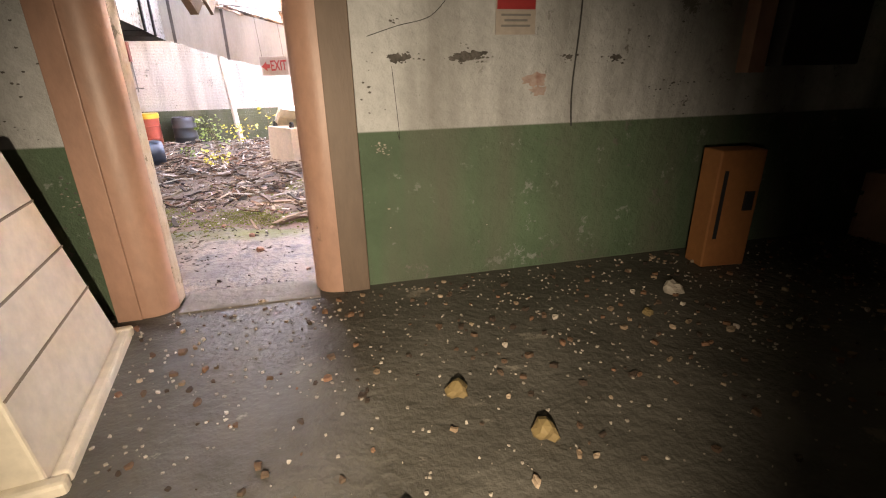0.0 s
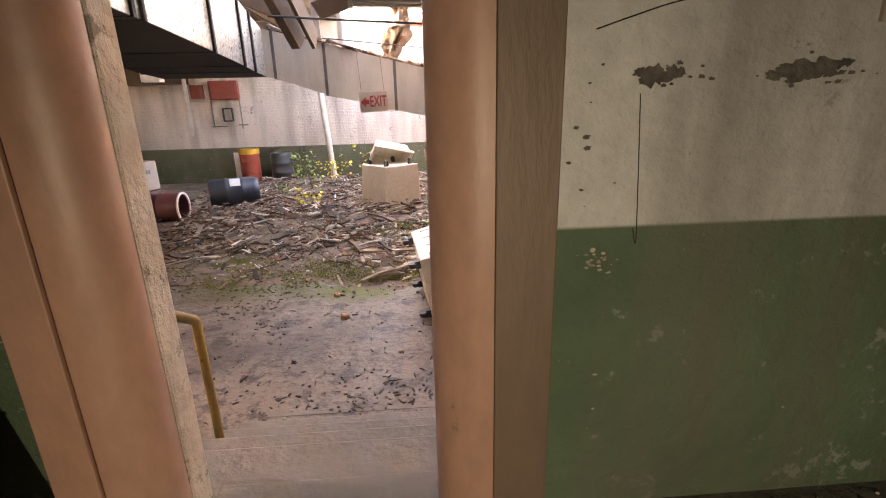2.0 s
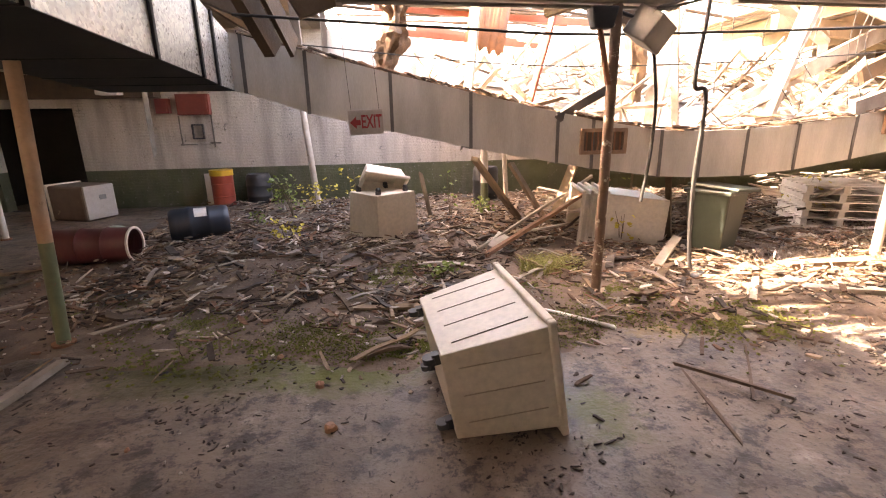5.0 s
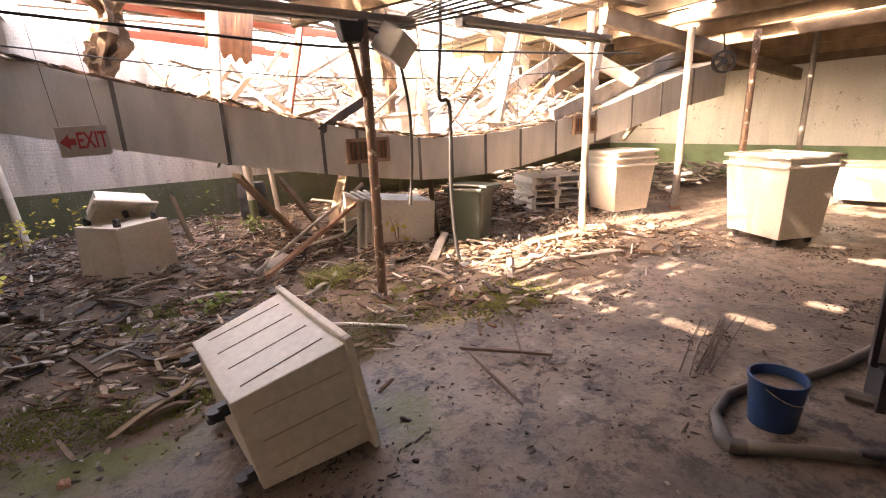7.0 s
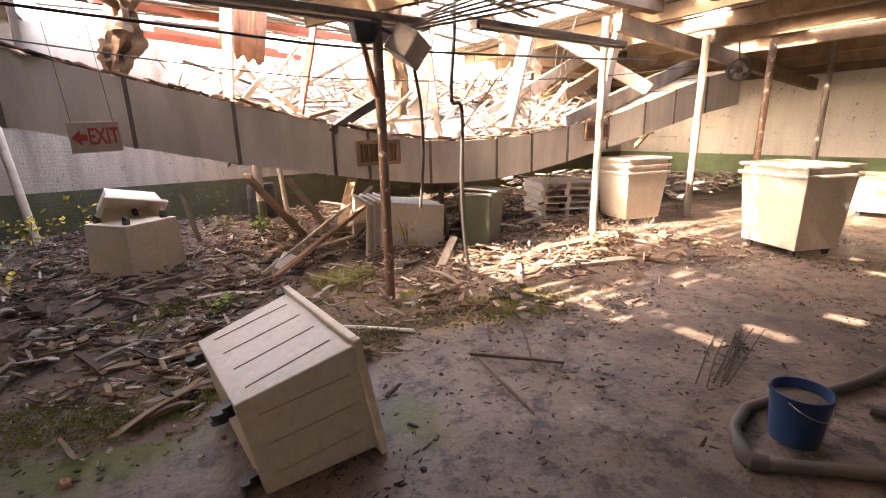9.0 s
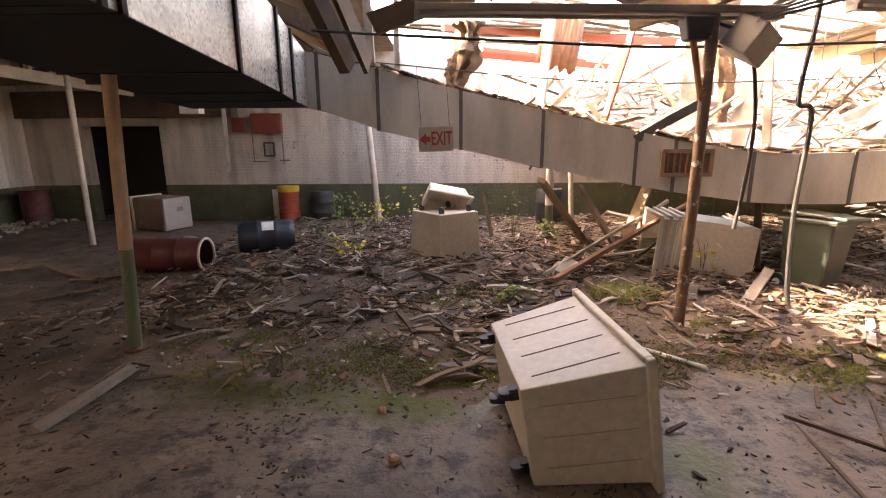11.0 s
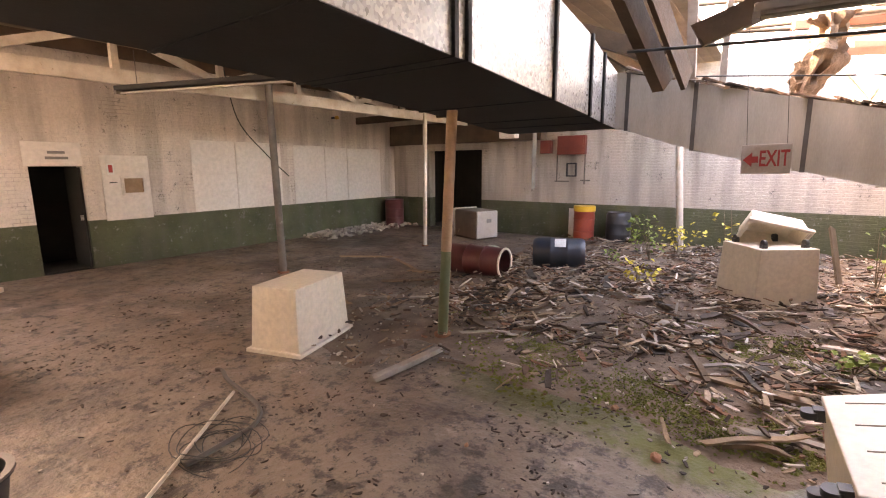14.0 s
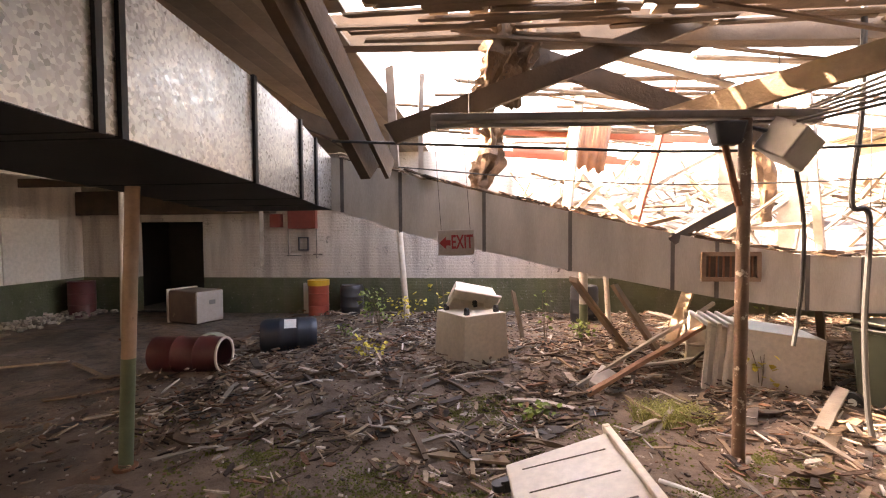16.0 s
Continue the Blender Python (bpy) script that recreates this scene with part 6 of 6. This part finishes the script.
solo("moss", mo, MOSS, "yellow-green moss on the wet concrete", "moss", kind="stuff", smooth=True)
tuft = M()
for i in range(700):
    a, r_, h = rnd(0, 6.28), 0.42 * math.sqrt(rnd(0, 1)), rnd(0.04, 0.16)
    x, y = 2.85 + r_ * math.cos(a) * 1.0, 12.05 + r_ * math.sin(a) * 0.7
    b = rnd(0, 6.28)
    tuft.tube([(x, y, 0.05), (x + 0.4 * h * math.cos(b), y + 0.4 * h * math.sin(b), 0.05 + h * 0.8), (x + h * math.cos(b), y + h * math.sin(b), 0.05 + h)], [0.004, 0.003, 0.001], 3, False)
solo("grass_tuft", tuft, PALEGRASS, "yellowing tuft of fine grass in the debris", "grass", kind="stuff")


def sapling(x, y, h, leaves, material, label, spread=0.3):
    o = thing("sapling", label, "sapling", pose(x, y, 0.03), "saplings in the debris")
    stem = M()
    lf = M()
    for s in range(3):
        a = rnd(0, 6.28)
        top = Vector((spread * rnd(0.2, 0.8) * math.cos(a), spread * rnd(0.2, 0.8) * math.sin(a), h * rnd(0.75, 1.0)))
        mid = top * 0.5 + Vector((rnd(-.05, .05), rnd(-.05, .05), 0.05))
        stem.tube([(0, 0, 0), mid, top], [0.009, 0.006, 0.003], 6)
        for k in range(leaves // 3):
            t = rnd(0.3, 1.0)
            p = (mid * (1 - t) * 2 + top * (2 * t - 1)) if t > 0.5 else mid * 2 * t
            p = p + Vector((rnd(-1, 1), rnd(-1, 1), rnd(-.4, .4))) * spread * 0.55
            q = pose(*p, rnd(-50, 50), rnd(-50, 50), rnd(0, 360))
            L, W = rnd(0.05, 0.09), rnd(0.025, 0.045)
            lf.add([q @ Vector(v) for v in ((0, 0, 0), (L * 0.35, W, 0.008), (L * 0.75, W * 0.7, 0.0), (L, 0, -0.012), (L * 0.75, -W * 0.7, 0.0), (L * 0.35, -W, 0.008))], [(0, 1, 2, 3), (0, 3, 4, 5)])
    part("stem", stem, STEM, o)
    part("foliage", lf, material, o)
    return o


sapling(-1.3, 16.2, 0.95, 110, LEAFG, "spindly green sapling by the leaning column", 0.5)
sapling(-0.9, 16.6, 0.8, 70, LEAFY, "spindly sapling with orange-yellow leaves", 0.45)
sapling(-0.95, 13.9, 0.45, 50, LEAFY, "low yellow-green sapling in the debris", 0.3)
sapling(-1.9, 15.6, 0.3, 22, LEAFG, "low green sapling by the plank", 0.25)
sapling(0.15, 15.1, 1.35, 24, LEAFY, "thin sapling with a few yellow leaves", 0.28)
sapling(1.9, 15.3, 1.0, 20, LEAFG, "bare thin sapling in the debris", 0.2)
sapling(2.6, 15.3, 0.55, 60, LEAFG, "green weed by the pipe stub", 0.3)
sapling(4.25, 12.95, 0.65, 18, LEAFY, "thin seedling with yellow leaves by the totes", 0.2)
sapling(1.4, 11.9, 0.22, 40, LEAFG, "low green weed on the moss", 0.3)
sapling(5.0, 14.2, 2.0, 30, LEAFG, "sprig of green leaves growing over the duct", 0.25)
sapling(8.2, 13.9, 1.1, 60, LEAFY, "yellowing weeds by the pallets", 0.4)

# ---------------------------------------------------------------- the side room
bx = thing("fibreboard_box", "orange-brown fibreboard box standing on the floor", "box", pose(3.22, 5.72, ZR, 0, 0, -6))
part("case", M().box((0, 0, 0.31), (0.25, 0.14, 0.62)), CARD, bx, bevel=0.008)
part("slot", M().box((-0.08, -0.072, 0.34), (0.02, 0.004, 0.36)), BLACK, bx)
part("latch", M().box((0.07, -0.075, 0.36), (0.05, 0.01, 0.1)), BLACK, bx)
ch = thing("wooden_crate", "worn brown wooden crate on the dark floor", "crate", pose(4.62, 5.72, ZR, 0, 0, 12))
for dz in (0.06, 0.2, 0.34):
    part("slat", M().box((0, -0.17, dz), (0.5, 0.018, 0.11)), BROWN, ch)
    part("slat", M().box((0, 0.17, dz), (0.5, 0.018, 0.11)), BROWN, ch)
for s in (-1, 1):
    part("end_panel", M().box((s * 0.24, 0, 0.2), (0.02, 0.32, 0.4)), BROWN, ch)
wn_ = thing("wall_box", "rusty dark electrical box on the stained wall", "electrical box")
part("case", M().box((3.7, 5.86, 2.12), (0.5, 0.16, 0.5)), BLACK, wn_, bevel=0.01)
part("board", M().box((3.39, 5.90, 2.12), (0.1, 0.08, 0.56)), BROWN, wn_)
ns = thing("warning_sign", "small cream sign with dark red heading on the wall", "sign")
part("plate", M().box((2.09, 5.935, 2.10), (0.19, 0.008, 0.15)), SIGNW, ns)
part("heading", M().box((2.09, 5.930, 2.15), (0.18, 0.006, 0.045)), SIGNR, ns)
for k in range(3):
    part("print_line", M().box((2.09, 5.9305, 2.105 - 0.022 * k), (0.14 - 0.03 * (k % 2), 0.004, 0.009)), INK, ns)
def blot(name, label, pts, material, r=0.04, cat="damage", group=""):
    mm = M()
    for x, z, s in pts:
        n = 26
        k = len(mm.v)
        mm.v.append((x, 5.936, z))
        for j in range(n):
            a = 2 * math.pi * j / n
            e = 1 + 0.5 * noise.noise(Vector((x * 9 + math.cos(a) * 2, z * 9, math.sin(a) * 2))) + 0.45 * noise.noise(Vector((x * 31 + math.cos(a) * 5, z * 17, math.sin(a) * 5)))
            mm.v.append((x + s * e * math.cos(a), 5.9375, z + s * 0.55 * e * math.sin(a)))
        mm.f += [(k, k + 1 + j, k + 1 + (j + 1) % n) for j in range(n)]
    return solo(name, mm, material, label, cat, group, kind="structure")


random.seed(21)
bits = []
for cx, cz, wx, wz, n in ((1.56, 1.93, 0.05, 0.012, 22), (1.87, 1.935, 0.07, 0.014, 34), (1.54, 2.08, 0.012, 0.01, 6), (2.36, 1.93, 0.03, 0.01, 10), (2.6, 1.925, 0.05, 0.012, 12), (1.42, 1.75, 0.04, 0.07, 10), (2.95, 1.78, 0.08, 0.05, 22), (3.3, 1.7, 0.15, 0.1, 24), (0.12, 1.85, 0.1, 0.2, 26), (0.15, 1.3, 0.05, 0.12, 18), (2.9, 2.1, 0.2, 0.1, 16)):
    for k in range(n):
        bits.append((random.gauss(cx, wx), random.gauss(cz, wz), rnd(0.0015, 0.008)))
bits += [(1.545, 1.932, 0.034), (1.585, 1.938, 0.022), (1.515, 1.94, 0.014), (1.85, 1.935, 0.038), (1.90, 1.942, 0.034), (1.80, 1.93, 0.022), (1.945, 1.95, 0.014), (2.37, 1.93, 0.018), (2.62, 1.925, 0.026)]
blot("plaster_hole", "dark broken holes in the wall plaster", bits, mat("broken_plaster", (0.15, 0.135, 0.12), (0.05, 0.045, 0.04), 30, 0.9, bump=0.6, fine=60))
bits = [(random.gauss(cx, w), random.gauss(cz, w * 0.6), rnd(0.002, 0.007)) for cx, cz, w, n in ((1.45, 1.555, 0.025, 26), (0.16, 1.4, 0.06, 18), (1.6, 1.2, 0.15, 4)) for k in range(n)]
blot("paint_flake", "pale patches where green paint has flaked off", bits, CRUMB)
blot("red_spray", "faded red spray mark on the wall", [(2.2, 1.83, 0.055), (2.22, 1.78, 0.04)], mat("red_spray_paint", (0.30, 0.15, 0.12), (0.42, 0.34, 0.30), 22, 0.7))
cable("thin cable hanging down the painted wall", [(2.40, 5.925, 2.9), (2.41, 5.925, 2.2), (2.39, 5.925, 1.8), (2.40, 5.925, 1.61)], 0.004)
cable("crack in the wall plaster", [(1.42, 5.94, 2.02), (1.55, 5.94, 2.06), (1.7, 5.94, 2.1), (1.8, 5.94, 2.2)], 0.0015, SHADEBLACK, "plaster_crack", "crack")
cable("crack in the wall plaster", [(1.52, 5.94, 1.9), (1.54, 5.94, 1.6), (1.53, 5.94, 1.62)], 0.0012, SHADEBLACK, "plaster_crack", "crack")
def room_scatter(name, label, count, size, material, seed):
    mm = M()
    random.seed(seed)
    for i in range(count):
        x, y = rnd(-0.8, 5.5), 5.9 - abs(random.gauss(0, 1.0))
        if y < 2.5:
            continue
        s = rnd(*size)
        mm.shard((s, s * rnd(0.5, 1), s * 0.4), pose(x, y, ZR + 0.003 + s * 0.2, rnd(-15, 15), rnd(-15, 15), rnd(0, 360)))
    return solo(name, mm, material, label, "debris", kind="stuff")


room_scatter("room_crumbs", "white plaster crumbs along the wall of the side room", 2600, (0.003, 0.014), CRUMB, 5)
room_scatter("room_litter", "dark bits of litter on the side room floor", 900, (0.006, 0.034), LITTER, 6)
for x, y, s in ((1.55, 5.0, 0.045), (1.75, 4.75, 0.05), (2.75, 5.45, 0.06), (2.5, 5.3, 0.03), (1.3, 4.6, 0.03)):
    lump(x, y, s, CRUMB if s > 0.05 else mat("dry_leaf", (0.24, 0.17, 0.07), (0.16, 0.11, 0.05), 9), "crumpled scrap lying on the side room floor", ZR)
